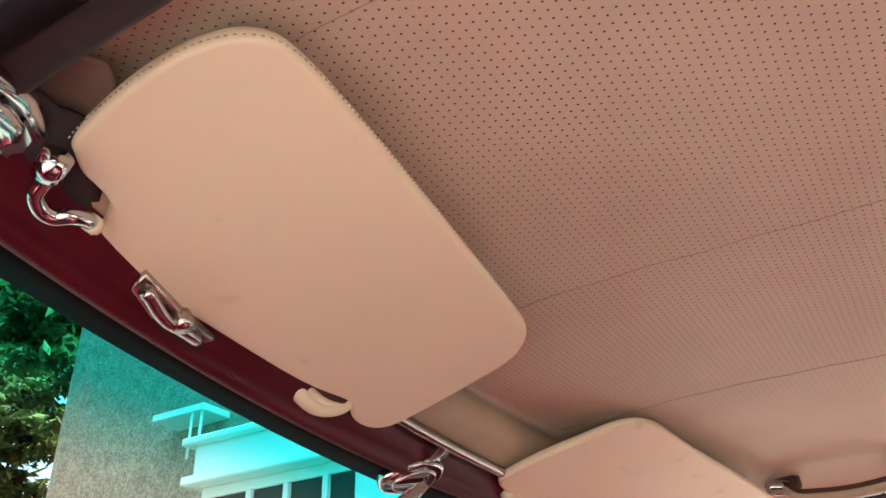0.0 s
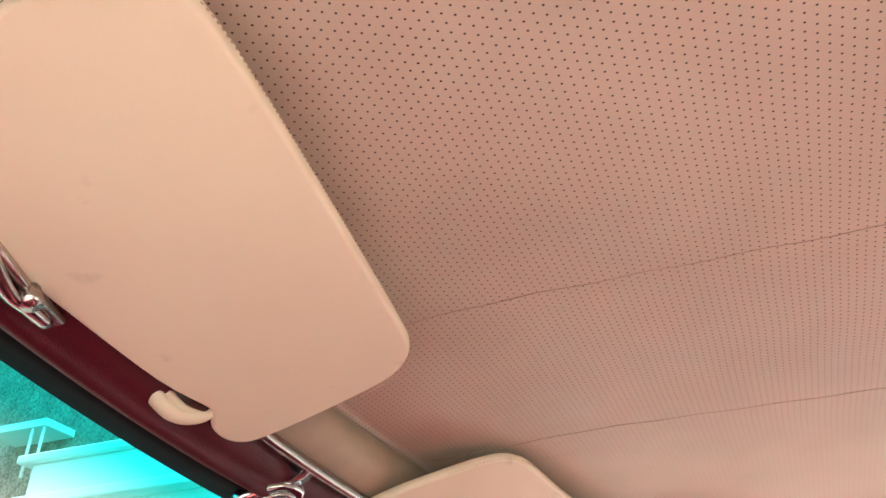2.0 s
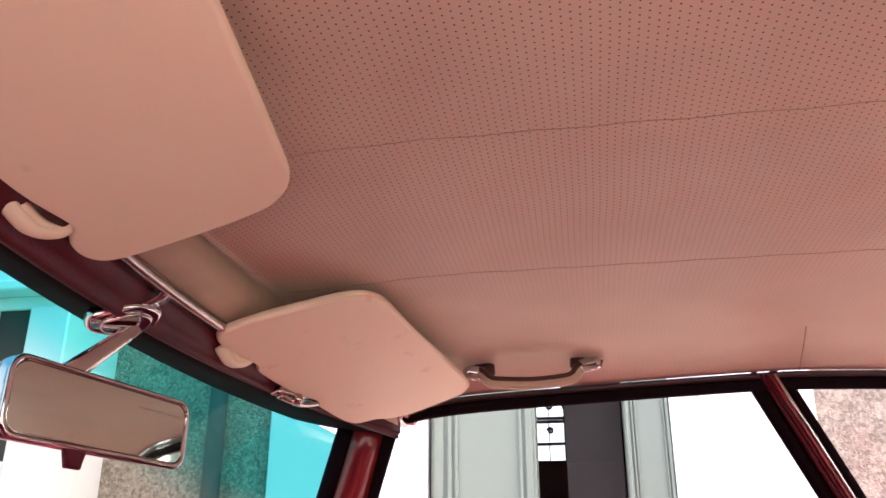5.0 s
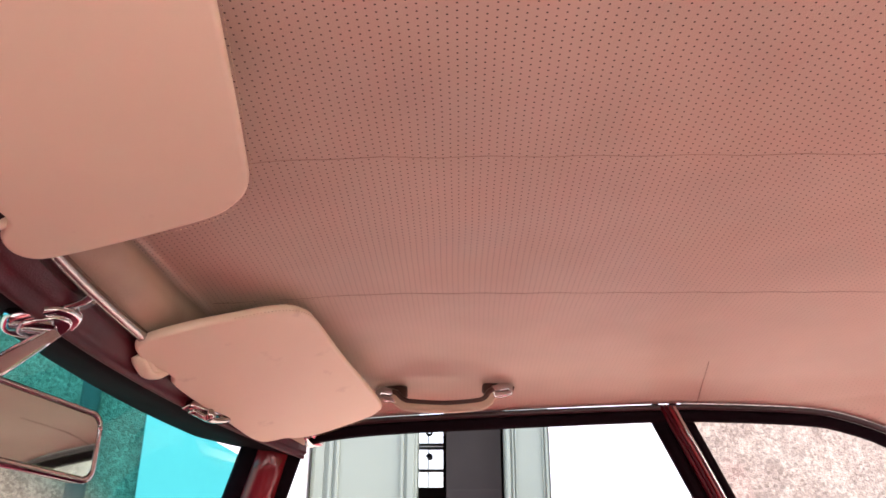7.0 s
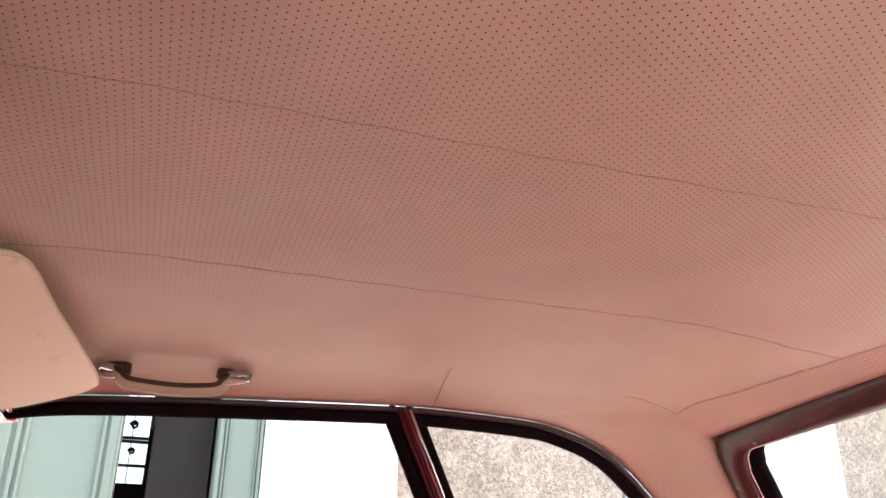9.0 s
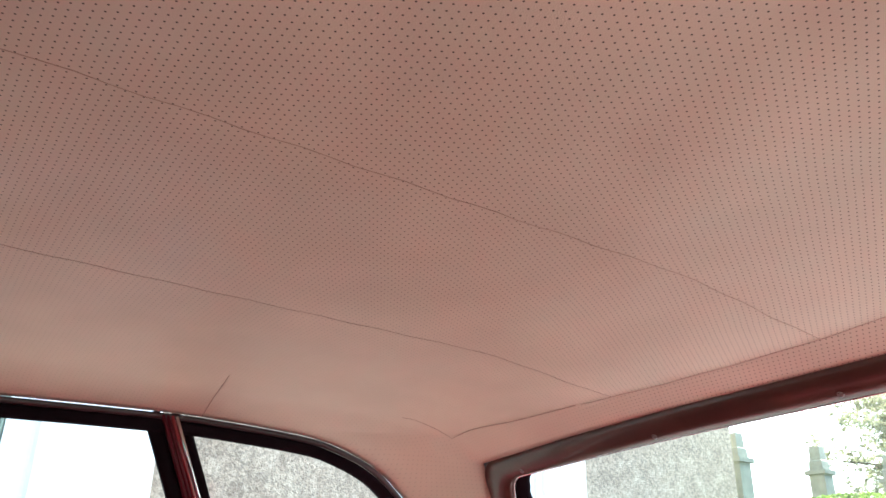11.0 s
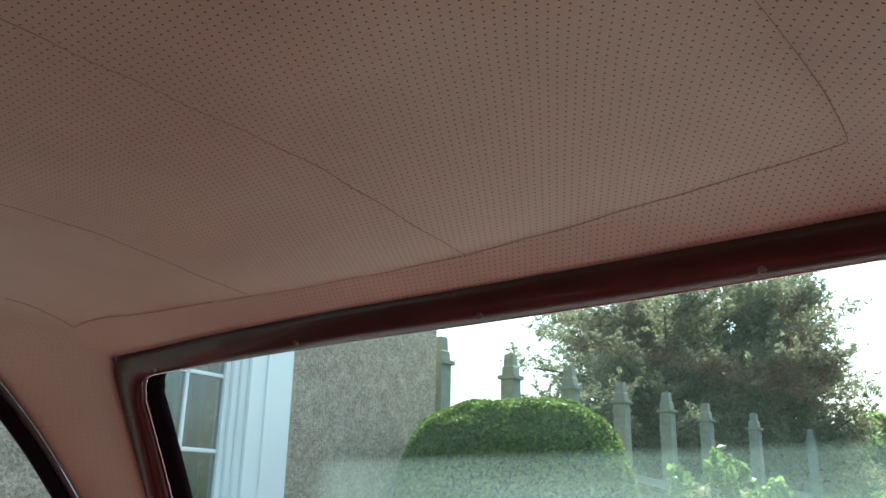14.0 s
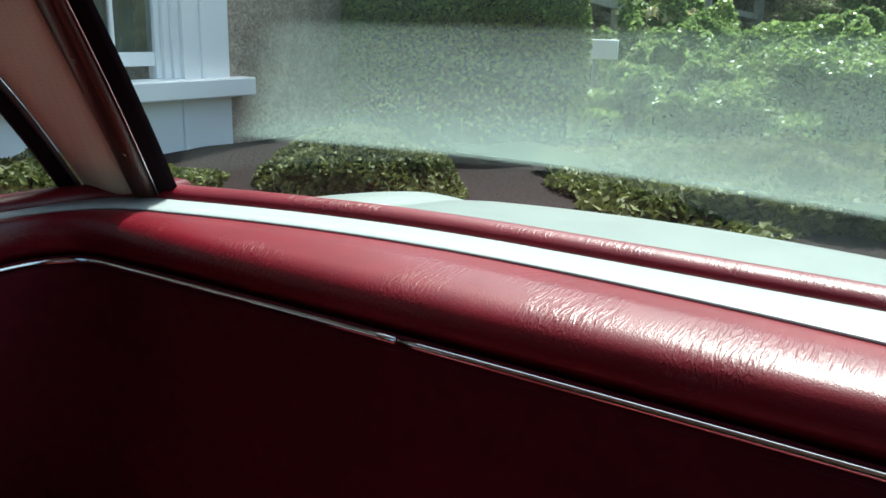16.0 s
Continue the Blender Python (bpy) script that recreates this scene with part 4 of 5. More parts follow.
part("base_inset", slab([rel(Vector((0, 0.345, 1.135)) + p * 0.68 + Vector((0, -0.6, -1)).normalized() * 0.005) for p in base], (0, -0.6, -1), 0.006, edge=0.002), M_CHROME, mir)
MC, MN = Vector((-0.002, 0.350, 1.053)), Vector((-0.268, -0.954, 0.010)).normalized()
MR = (Vector((0.977, -0.21, -0.032)) - MN * MN.dot(Vector((0.977, -0.21, -0.032)))).normalized()
MU = MR.cross(-MN).normalized() * (1 if MR.cross(-MN).z > 0 else -1)
arm_top, arm_foot = rel((0.010, 0.338, 1.132)), rel(MC + MU * 0.026 - MR * 0.038 - MN * 0.010)
arm_side = (arm_foot - arm_top).cross(Vector((-0.62, -0.38, -0.15))).normalized()
blade = [arm_top.lerp(arm_foot, f) + arm_side * k * (0.0062 + 0.0034 * f) for k, fs in ((1, (0.0, 0.25, 0.5, 0.75, 1.0)), (-1, (1.0, 0.75, 0.5, 0.25, 0.0))) for f in fs]
part("arm", slab(blade, (arm_foot - arm_top).cross(arm_side), 0.009, edge=0.0035), M_CHROME, mir, "tapered chrome arm")


def mirror_outline(w, h, off):
    o = []
    for sx, sy, a0 in ((1, 1, 0), (-1, 1, 90), (-1, -1, 180), (1, -1, 270)):
        for i in range(6):
            a = radians(a0 + 90 * i / 5)
            r = 0.012
            px, py = sx * (w - r), sy * (h - r)
            o.append(rel(MC + MR * (px + r * math.cos(a)) + MU * ((py + r * math.sin(a)) * (1 - 0.02 * px / w)) + MN * off))
    return o


part("housing", slab(mirror_outline(0.0955, 0.0305, -0.0085), MN, 0.019, edge=0.005), M_CHROME, mir)
lip = mirror_outline(0.0938, 0.0290, 0.0016)
part("rim", sweep(lip + lip[:2], round_profile(0.0027, 8), up=MN), M_CHROME, mir, "rounded chrome rim")
part("glass", slab(mirror_outline(0.0915, 0.0268, 0.0012), MN, 0.003, edge=0.001), M_MIRROR, mir, "mirror glass")
part("dip_lever", slab([rel(MC + MR * a + MU * b) for a, b in ((-0.034, -0.030), (-0.014, -0.030), (-0.017, -0.045), (-0.030, -0.045))], MN, 0.008, edge=0.002), M_BURG, mir, "dark red dipping lever")
strap = smooth_path([(-0.004, 0.303, 1.1585), (-0.003, 0.313, 1.1515), (-0.002, 0.325, 1.1475), (0.0, 0.337, 1.1425)], 5)
tagged(part("header_clip", sweep(strap, [(-0.008, -0.001), (0.008, -0.001), (0.008, 0.001), (-0.008, 0.001)], up=(0, 0.4, 1)), M_CHROME), "small chrome strap from the header strip to the mirror", "clip")

# ---- grab handle over the door ----
gh = thing("grab_handle", "beige grab handle with brown piping and chrome ends above the door", "grab handle", (0.525, 0.03, 1.2))


def grel(p):
    p = Vector(p)
    return p + (Vector((-0.6, 0.02, 0.925)) - p) * 0.028 - Vector((0.525, 0.03, 1.2))


bar = smooth_path([(0.506, 0.104, 1.199), (0.499, 0.094, 1.193), (0.495, 0.084, 1.1835), (0.494, 0.070, 1.1805), (0.494, 0.027, 1.1785), (0.494, -0.013, 1.1815), (0.495, -0.026, 1.1855), (0.499, -0.033, 1.1955), (0.506, -0.044, 1.203)], 6)
part("bar", sweep([grel(p) for p in bar], [(-0.003, -0.011), (0.003, -0.011), (0.0055, -0.008), (0.0055, -0.001), (0.003, 0.002), (-0.003, 0.002), (-0.0055, -0.001), (-0.0055, -0.008)], up=(0.25, 0, 1)), M_BAND, gh, "beige padded strap")
part("piping", sweep([grel(p + Vector((-0.003, 0, 0.001))) for p in bar], round_profile(0.0042, 8), up=(0.25, 0, 1)), M_BROWN, gh, "dark brown piping")
for y, z, d in ((0.104, 1.200, 1), (-0.047, 1.206, -1)):
    part("end_mount", slab([grel((0.510, y + d * a, z + b)) for a, b in ((-0.023, 0.008), (-0.014, 0.011), (0.014, 0.007), (0.022, 0.001), (0.019, -0.009), (0.004, -0.012), (-0.018, -0.013), (-0.024, -0.006))], (1, 0, 0.25), 0.024, edge=0.006), M_BROWN, gh, "dark brown moulded mount")
    part("end_cap", slab([grel((0.498, y + d * a, z - 0.005 + b)) for a, b in ((-0.011, 0.006), (0.012, 0.008), (0.019, 0.004), (0.018, -0.006), (0.004, -0.010), (-0.009, -0.010))], (1, 0, 1.1), 0.014, edge=0.005), M_CHROME, gh, "chrome end cap")

# ---- car outside the glass ----
deck = [[(x, y, 0.752 + 0.06 * (y + 1.14) - 0.6 * max(0.0, -1.49 - y) ** 2 - 0.08 * x * x - 1.5 * max(0.0, abs(x) - 0.38) ** 2) for x in [-0.62 + 1.24 * i / 24 for i in range(25)]] for y in [-1.14 - 1.1 * j / 14 for j in range(15)]]
body = thing("car", "pale silver-green coupe bodywork with a hardtop", "car", (0, 0, 0))
part("boot_lid", sheet(deck), M_PAINT, body, "pale painted boot lid", thick=-0.01)
for s in (1, -1):
    fen = smooth_path([(s * 0.70, -0.6, 0.70), (s * 0.70, -1.0, 0.695), (s * 0.69, -1.35, 0.68), (s * 0.655, -1.75, 0.648), (s * 0.63, -1.95, 0.60), (s * 0.62, -2.2, 0.5)], 6)
    part("rear_wing", sweep(fen, round_profile(0.085, 14, 1.0, 0.3)), M_PAINT, body, "pale painted rear wing")
    lo, hi = sorted((s * 0.72, s * 0.80))
    part("flank", box((lo, -2.2, 0.2), (hi, 2.0, 0.50)), M_PAINT, body, bevel=0.03)
part("tail_panel", box((-0.72, -2.28, 0.25), (0.72, -2.22, 0.54)), M_PAINT, body, bevel=0.02)
bon = [[(x, y, 0.80 - 0.10 * ((y - 0.95) / 1.2) ** 2 - 0.06 * x * x) for x in [-0.72 + 1.44 * i / 16 for i in range(17)]] for y in [0.9 + 1.3 * j / 10 for j in range(11)]]
part("bonnet", sheet(bon), M_PAINT, body, thick=0.01)
roof = [[(x, y, 1.275 - 0.055 * abs(x / 0.6) ** 3 - 0.03 * ease((-0.5 - y) / 0.3) - 0.045 * ease((y - 0.2) / 0.2)) for x in [-0.60 + 1.20 * i / 20 for i in range(21)]] for y in [0.36 - 1.14 * j / 16 for j in range(17)]]
part("hardtop", sheet(roof), M_PAINT, body, "pale painted hardtop", thick=0.01)

# ---- outside ----
M_GRAVEL = shader("gravel", (0.155, 0.145, 0.13), 0.95, var=0.35, scale=60, bump=0.02, bump_scale=80)
# soil darkened to hold the bushes' shade and a dark reflection
M_SOIL = shader("soil_with_shade", (0.016, 0.010, 0.010), 0.95, spec=0.1, var=0.4, scale=25, bump=0.02, bump_scale=40)
M_WHITE = shader("white_gloss_paint", (0.86, 0.86, 0.85), 0.35, var=0.03, scale=4)
M_SAGE = shader("pale_sage_paint", (0.205, 0.250, 0.20), 0.4, var=0.04, scale=4)
M_GLASSD = glazing("house_glass", (0.75, 0.78, 0.78))
M_CURTAIN = shader("grey_curtain", (0.35, 0.33, 0.34), 0.9, var=0.2, scale=12)
# hall and bay insides: their lack of light is put into this colour
M_UNLIT = shader("unlit_inside", (0.05, 0.042, 0.036), 0.8, var=0.3, scale=3)
M_POST = shader("weathered_timber", (0.20, 0.21, 0.17), 0.85, var=0.3, scale=14, bump=0.004, bump_scale=60)
M_PIPE = shader("grey_iron_pipe", (0.10, 0.11, 0.11), 0.5, var=0.2, scale=10)
M_BARK = shader("bark", (0.10, 0.075, 0.05), 0.9, var=0.4, scale=9, bump=0.02, bump_scale=20)


def leafy(name, a, b, transmit=0.25, rough=0.62, spec=0.25):
    m = shader(name, b, rough, second=a, scale=1.3, spec=spec)
    nt = m.node_tree
    rnd = nt.nodes.new("ShaderNodeNewGeometry").outputs["Random Per Island"]
    mix = nt.nodes["Principled BSDF"].inputs["Base Color"].links[0].from_node
    f = mix.inputs["Factor"].links[0].from_socket
    nt.links.new(math_node(nt, "MULTIPLY_ADD", rnd, 0.6, math_node(nt, "MULTIPLY", f, 0.4)), mix.inputs["Factor"])
    tl, ms = nt.nodes.new("ShaderNodeBsdfTranslucent"), nt.nodes.new("ShaderNodeMixShader")
    nt.links.new(mix.outputs["Result"], tl.inputs[0])
    ms.inputs[0].default_value = transmit
    nt.links.new(nt.nodes["Principled BSDF"].outputs[0], ms.inputs[1]), nt.links.new(tl.outputs[0], ms.inputs[2])
    nt.links.new(ms.outputs[0], nt.nodes["Material Output"].inputs[0])
    return m


M_YEW = leafy("dark_yew_foliage", (0.088, 0.088, 0.055), (0.32, 0.315, 0.18), 0.45)
M_BOX = leafy("clipped_hedge_foliage", (0.045, 0.050, 0.022), (0.29, 0.40, 0.075), 0.25)
M_BUSH = leafy("fresh_bush_foliage", (0.055, 0.105, 0.03), (0.37, 0.46, 0.15), 0.45, 0.36, 0.5)
M_OLIVE = leafy("olive_bush_foliage", (0.045, 0.045, 0.015), (0.20, 0.21, 0.06))
# for bush cores: the shade among the leaves, given as a colour
M_CORE = shader("inner_bush_shade", (0.035, 0.045, 0.02), 0.9, var=0.4, scale=30, bump=0.01, bump_scale=60)
M_FLOWER = shader("cream_flowers", (0.75, 0.68, 0.42), 0.7, var=0.2, scale=5)


def pebbledash():
    m = shader("pebbledash", (0.47, 0.385, 0.30), 0.95, second=(0.235, 0.178, 0.135), scale=60, bump=0.012, bump_scale=90)
    nt = m.node_tree
    vor = nt.nodes.new("ShaderNodeTexVoronoi")
    vor.inputs["Scale"].default_value = 55.0
    nt.links.new(nt.nodes.new("ShaderNodeTexCoord").outputs["Object"], vor.inputs["Vector"])
    b = nt.nodes["Principled BSDF"]
    old = b.inputs["Base Color"].links[0].from_socket
    mix = nt.nodes.new("ShaderNodeMix")
    mix.data_type, mix.blend_type = "RGBA", "OVERLAY"
    mix.inputs["Factor"].default_value = 0.30
    grey = nt.nodes.new("ShaderNodeSeparateColor")
    nt.links.new(vor.outputs["Color"], grey.inputs[0])
    comb = nt.nodes.new("ShaderNodeCombineColor")
    for i in range(3):
        nt.links.new(grey.outputs[0], comb.inputs[i])
    nt.links.new(old, mix.inputs["A"]), nt.links.new(comb.outputs[0], mix.inputs["B"])
    nt.links.new(mix.outputs["Result"], b.inputs["Base Color"])
    return m


M_PEBBLE = pebbledash()

tagged(part("ground", sheet([[(x, y, 0) for x in (-400, -40, -10, -4, 0, 4, 10, 40, 400)] for y in (-400, -40, -10, -4, 0, 4, 10, 40, 400)]), M_GRAVEL, smooth=False), "grey gravel drive reaching to the horizon", "ground", kind="structure")
bed = [[(x, y, 0.012 + 0.05 * noise.noise((x, y, 1)) + 0.06 * ease(min(x + 5.0, 0.6) / 0.6)) for x in [-5.0 + 14.2 * i / 40 for i in range(41)]] for y in [-2.9 - 18 * j / 40 for j in range(41)]]
tagged(part("soil_bed", sheet(bed), M_SOIL, thick=-0.1), "soil bed along the house and fence, bush shade in its colour", "flower bed", kind="structure")

HX = 4.2
house = thing("house", "pebbledashed house with white window surrounds and a sage green porch", "house", (HX, 0, 0))


def hpart(name, lo, hi, mat, label="", bevel=0.0, parent=None):
    b = box((lo[0] - HX, lo[1], lo[2]), (hi[0] - HX, hi[1], hi[2]))
    return part(name, b, mat, parent or house, label, smooth=False, bevel=bevel)


TOP = 6.2
hpart("wall", (HX, 1.84, 0), (HX + 0.35, 7.25, TOP), M_PEBBLE, "grey-brown pebbledash wall")
hpart("wall", (HX, -2.75, 0), (HX + 0.35, -1.27, TOP), M_PEBBLE, "grey-brown pebbledash wall")
hpart("wall", (HX, -6.29, 0), (HX + 0.35, -4.5, TOP), M_PEBBLE, "grey-brown pebbledash wall")
hpart("wall", (HX, -4.5, 3.2), (HX + 0.35, -2.75, TOP), M_PEBBLE, "grey-brown pebbledash wall")
hpart("wall", (HX + 0.35, -6.29, 0), (HX + 6, -6.0, TOP), M_PEBBLE, "pebbledash end wall")
hpart("wall", (HX + 0.35, 6.9, 0), (HX + 6, 7.25, TOP), M_PEBBLE, "pebbledash end wall")
hpart("wall", (HX, -1.27, 3.0), (HX + 0.35, 1.84, TOP), M_PEBBLE, "grey-brown pebbledash wall")
hpart("roof", (HX - 0.3, -6.6, TOP), (HX + 6.3, 7.5, TOP + 0.25), M_PIPE, "dark slate roof edge")

# sash window with a broad white surround
def sash_window(yc, half, surround, sill_z, glass_z0, glass_z1, top):
    w = part("window", box((-0.01, yc - surround, sill_z), (0.10, yc - half - 0.16, top)), M_WHITE, house, "white sash window with a broad surround", smooth=False)
    def wp(name, lo, hi, mat=M_WHITE, label="", bevel=0.006):
        return part(name, box(lo, hi), mat, w, label, smooth=False, bevel=bevel)
    wp("surround", (-0.01, yc + half + 0.16, sill_z), (0.10, yc + surround, top))
    for s in (1, -1):
        for a, b, d in ((0.0, 0.045, 0.075), (0.045, 0.10, 0.045), (0.10, 0.16, 0.02)):
            lo, hi = sorted((yc + s * (half + a), yc + s * (half + b)))
            wp("moulding", (d, lo, sill_z), (0.16, hi, top))
        lo, hi = sorted((yc + s * (half + 0.30), yc + s * (half + 0.33)))
        wp("moulding", (-0.022, lo, sill_z), (-0.005, hi, top))
    wp("sill", (-0.14, yc - surround - 0.13, sill_z - 0.13), (0.12, yc + surround + 0.11, sill_z), bevel=0.012)
    wp("apron", (-0.02, yc - surround, 0.0), (0.10, yc + surround, sill_z - 0.13))
    wp("apron_edge", (-0.035, yc - 0.45, 0.0), (-0.015, yc - 0.42, sill_z - 0.13))
    wp("sash_rail", (0.085, yc - half, glass_z0 - 0.09), (0.13, yc + half, glass_z0))
    for zb in (glass_z0 + 0.52, glass_z0 + 1.04, glass_z0 + 1.56):
        wp("glazing_bar", (0.09, yc - half, zb - 0.014), (0.125, yc + half, zb + 0.014))
    wp("glazing_bar", (0.09, yc - 0.014, glass_z0), (0.125, yc + 0.014, glass_z1))
    g = wp("pane", (0.105, yc - half, glass_z0), (0.110, yc + half, glass_z1), M_GLASSD, "window glass", 0)
    g.visible_shadow = False
    rows = [[(0.30 + 0.03 * math.sin(y * 55), y, z) for y in [yc - half + 2 * half * i / 60 for i in range(61)]] for z in (glass_z0, glass_z1)]
    part("curtain", sheet(rows), M_CURTAIN, w, "grey gathered curtain", thick=0.004)
    wp("head", (-0.03, yc - surround, top), (0.12, yc + surround, top + 0.25))


sash_window(-3.63, 0.305, 0.865, 0.65, 0.824, 2.9, 2.95)

# entrance: white returns, sage pilasters, hall coloured dark as if unlit
for y0, y1, d in ((-1.27, -0.66, -0.03), (0.90, 1.84, -0.03)):
    hpart("porch_pier", (HX + d, y0, 0), (HX + 0.5, y1, 3.0), M_WHITE, "white painted porch pier", 0.01)
hpart("porch_return", (HX + 0.10, -0.66, 0), (HX + 0.55, -0.51, 3.0), M_WHITE, "white reveal")
for y0, y1 in ((-0.51, -0.25), (0.26, 0.88)):
    hpart("pilaster", (HX + 0.12, y0, 0), (HX + 0.30, y1, 3.0), M_SAGE, "pale sage green pilaster", 0.008)
    w = y1 - y0
    for f, g in ((0.03, 0.10), (0.13, 0.16), (0.88, 0.97), (0.74, 0.77), (0.80, 0.84)):
        hpart("fillet", (HX + 0.10, y0 + w * f, 0), (HX + 0.125, y0 + w * g, 3.0), M_SAGE, "", 0.004)
hpart("porch_head", (HX, -0.66, 2.75), (HX + 0.5, 0.9, 3.0), M_WHITE, "white porch head")
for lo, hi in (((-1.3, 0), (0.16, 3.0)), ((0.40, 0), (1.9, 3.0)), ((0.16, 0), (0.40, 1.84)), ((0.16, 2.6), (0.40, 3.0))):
    hpart("hall_back", (HX + 2.5, lo[0], lo[1]), (HX + 2.6, hi[0], hi[1]), M_UNLIT, "hall wall, coloured dark as if unlit")
light = hpart("sidelight", (HX + 2.53, 0.16, 1.84), (HX + 2.54, 0.40, 2.6), M_GLASSD, "narrow bright window at the hall's far end")
light.visible_shadow = False
for z in (1.98, 2.17, 2.20, 2.42):
    hpart("glazing_bar", (HX + 2.49, 0.16, z - 0.011), (HX + 2.53, 0.40, z + 0.011), M_PIPE, "", parent=light)
hpart("glazing_bar", (HX + 2.49, 0.285, 1.84), (HX + 2.53, 0.292, 2.6), M_PIPE, "", parent=light)
for zc, r in ((2.30, 0.034), (2.09, 0.026)):
    part("iron_scroll", sweep([(2.48, 0.25 + r + r * math.cos(a) * (1 - a / 12), zc + r * math.sin(a) * (1 - a / 12)) for a in [k * 0.4 for k in range(24)]], round_profile(0.012, 6)), M_PIPE, light, "dark iron scroll")
lantern = part("hall_lantern", box((1.0, 0.03, 2.02), (1.12, 0.13, 2.3)), M_PIPE, house, "dark iron hall lantern", smooth=False, bevel=0.008)
hpart("hall_side", (HX + 0.6, -1.0, 0), (HX + 2.5, -0.9, 3.0), M_UNLIT, "hall wall, coloured dark as if unlit")
hpart("hall_side", (HX + 0.6, 0.9, 0), (HX + 2.5, 1.0, 3.0), M_UNLIT, "hall wall, coloured dark as if unlit")
hpart("hall_ceiling", (HX + 0.5, -1.0, 2.75), (HX + 2.5, 1.0, 2.8), M_UNLIT, "hall ceiling, coloured dark as if unlit")
hpart("door_leaf", (HX + 0.62, -0.25, 0), (HX + 0.66, 0.10, 2.75), M_UNLIT, "timber door in the same dark colour as the hall")

# bay farther along, a hood board over it, drainpipe
bay = hpart("bay", (HX - 0.55, 3.18, 0), (HX + 0.1, 4.60, 1.45), M_WHITE, "white painted bay window with a parapet", 0.01)


def bpart(name, lo, hi, mat=M_WHITE, label="", bevel=0.008):
    return part(name, box(lo, hi), mat, bay, label, smooth=False, bevel=bevel)


bpart("pilaster", (-0.57, 2.92, 0), (0.1, 3.18, 2.42), bevel=0.01)
bpart("sill", (-0.62, 3.18, 1.45), (0.0, 4.66, 1.52))
bpart("frieze", (-0.53, 2.94, 2.42), (0.1, 4.60, 2.50))
bpart("cornice", (-0.66, 2.86, 2.50), (0.1, 4.70, 2.57), bevel=0.015)
bpart("parapet", (-0.60, 2.90, 2.57), (0.1, 4.64, 2.80))
bpart("cap", (-0.66, 2.86, 2.80), (0.1, 4.74, 2.86), bevel=0.015)
for y in (3.42, 3.76, 4.10, 4.50):
    bpart("mullion", (-0.55, y, 1.52), (-0.47, y + 0.045, 2.42))
for z in (1.95,):
    bpart("glazing_bar", (-0.535, 3.18, z - 0.015), (-0.485, 4.52, z + 0.015), bevel=0.004)
bpart("light", (-0.51, 3.18, 1.52), (-0.50, 4.56, 2.42), M_UNLIT, "opaque pane, coloured dark for the unlit room behind", 0)
bpart("side_light", (-0.48, 4.545, 1.52), (0.0, 4.555, 2.42), M_UNLIT, "opaque pane, coloured dark for the unlit room behind", 0)
hood = hpart("hood_board", (HX - 0.30, 4.95, 3.24), (HX + 0.05, 5.55, 3.30), M_WHITE, "white hood board on the wall", 0.006)
for y in (4.99, 5.10):
    part("rod", sweep([(-0.27, y, 2.86), (-0.27, y, 3.25)], round_profile(0.012, 8), up=(0, 1, 0)), M_WHITE, hood, "thin white rod")
part("drainpipe", sweep([(-0.10, 2.15, 0), (-0.10, 2.15, TOP)], round_profile(0.055, 12), up=(0, 1, 0)), M_PIPE, house, "grey iron drainpipe")


# ---- fence, hedges, trees ----
def fence_post():
    b = box((-0.078, -0.078, 0), (0.078, 0.078, 2.33))
    box((-0.105, -0.105, 2.33), (0.105, 0.105, 2.37), b)
    p = thing("fence_post", "weathered grey timber fence post with a tapered cap", "fence post", (0, 0, 0), group="fence posts")
    part("shaft", b, M_POST, p, smooth=False)
    bm = bmesh.new()
    rings = []
    for r, z in ((0.072, 2.37), (0.066, 2.46), (0.056, 2.47), (0.050, 2.60)):
        rings.append([bm.verts.new((r * sx, r * sy, z)) for sx, sy in ((-1, -1), (1, -1), (1, 1), (-1, 1))])
    for a, c in zip(rings, rings[1:]):
        for i in range(4):
            bm.faces.new((a[i], a[(i + 1) % 4], c[(i + 1) % 4], c[i]))
    bm.faces.new(rings[-1])
    part("cap", bm, M_POST, p, smooth=False)
    return p


POSTS = [(4.33, -6.52), (4.24, -7.65), (4.06, -8.63), (4.09, -10.03), (3.96, -11.18), (3.92, -12.56), (3.69, -14.1), (3.57, -17.1), (4.8, -20.9)]
p0 = fence_post()
p0.location = (*POSTS[0], 0)
for q in POSTS[1:]:
    copy_thing(p0, pose(q[0], q[1], 0, 0, 0, random.uniform(-6, 6)))
for a, b in zip(POSTS[1:], POSTS[2:8]):
    for z in (0.75, 1.35):
        tagged(part("fence_rail", sweep([(a[0], a[1], z + 0.1), (b[0], b[1], z)], [(-0.03, -0.05), (0.03, -0.05), (0.03, 0.05), (-0.03, 0.05)]), M_POST, smooth=False), "weathered grey timber rail between fence posts", "fence rail", group="fence rails")


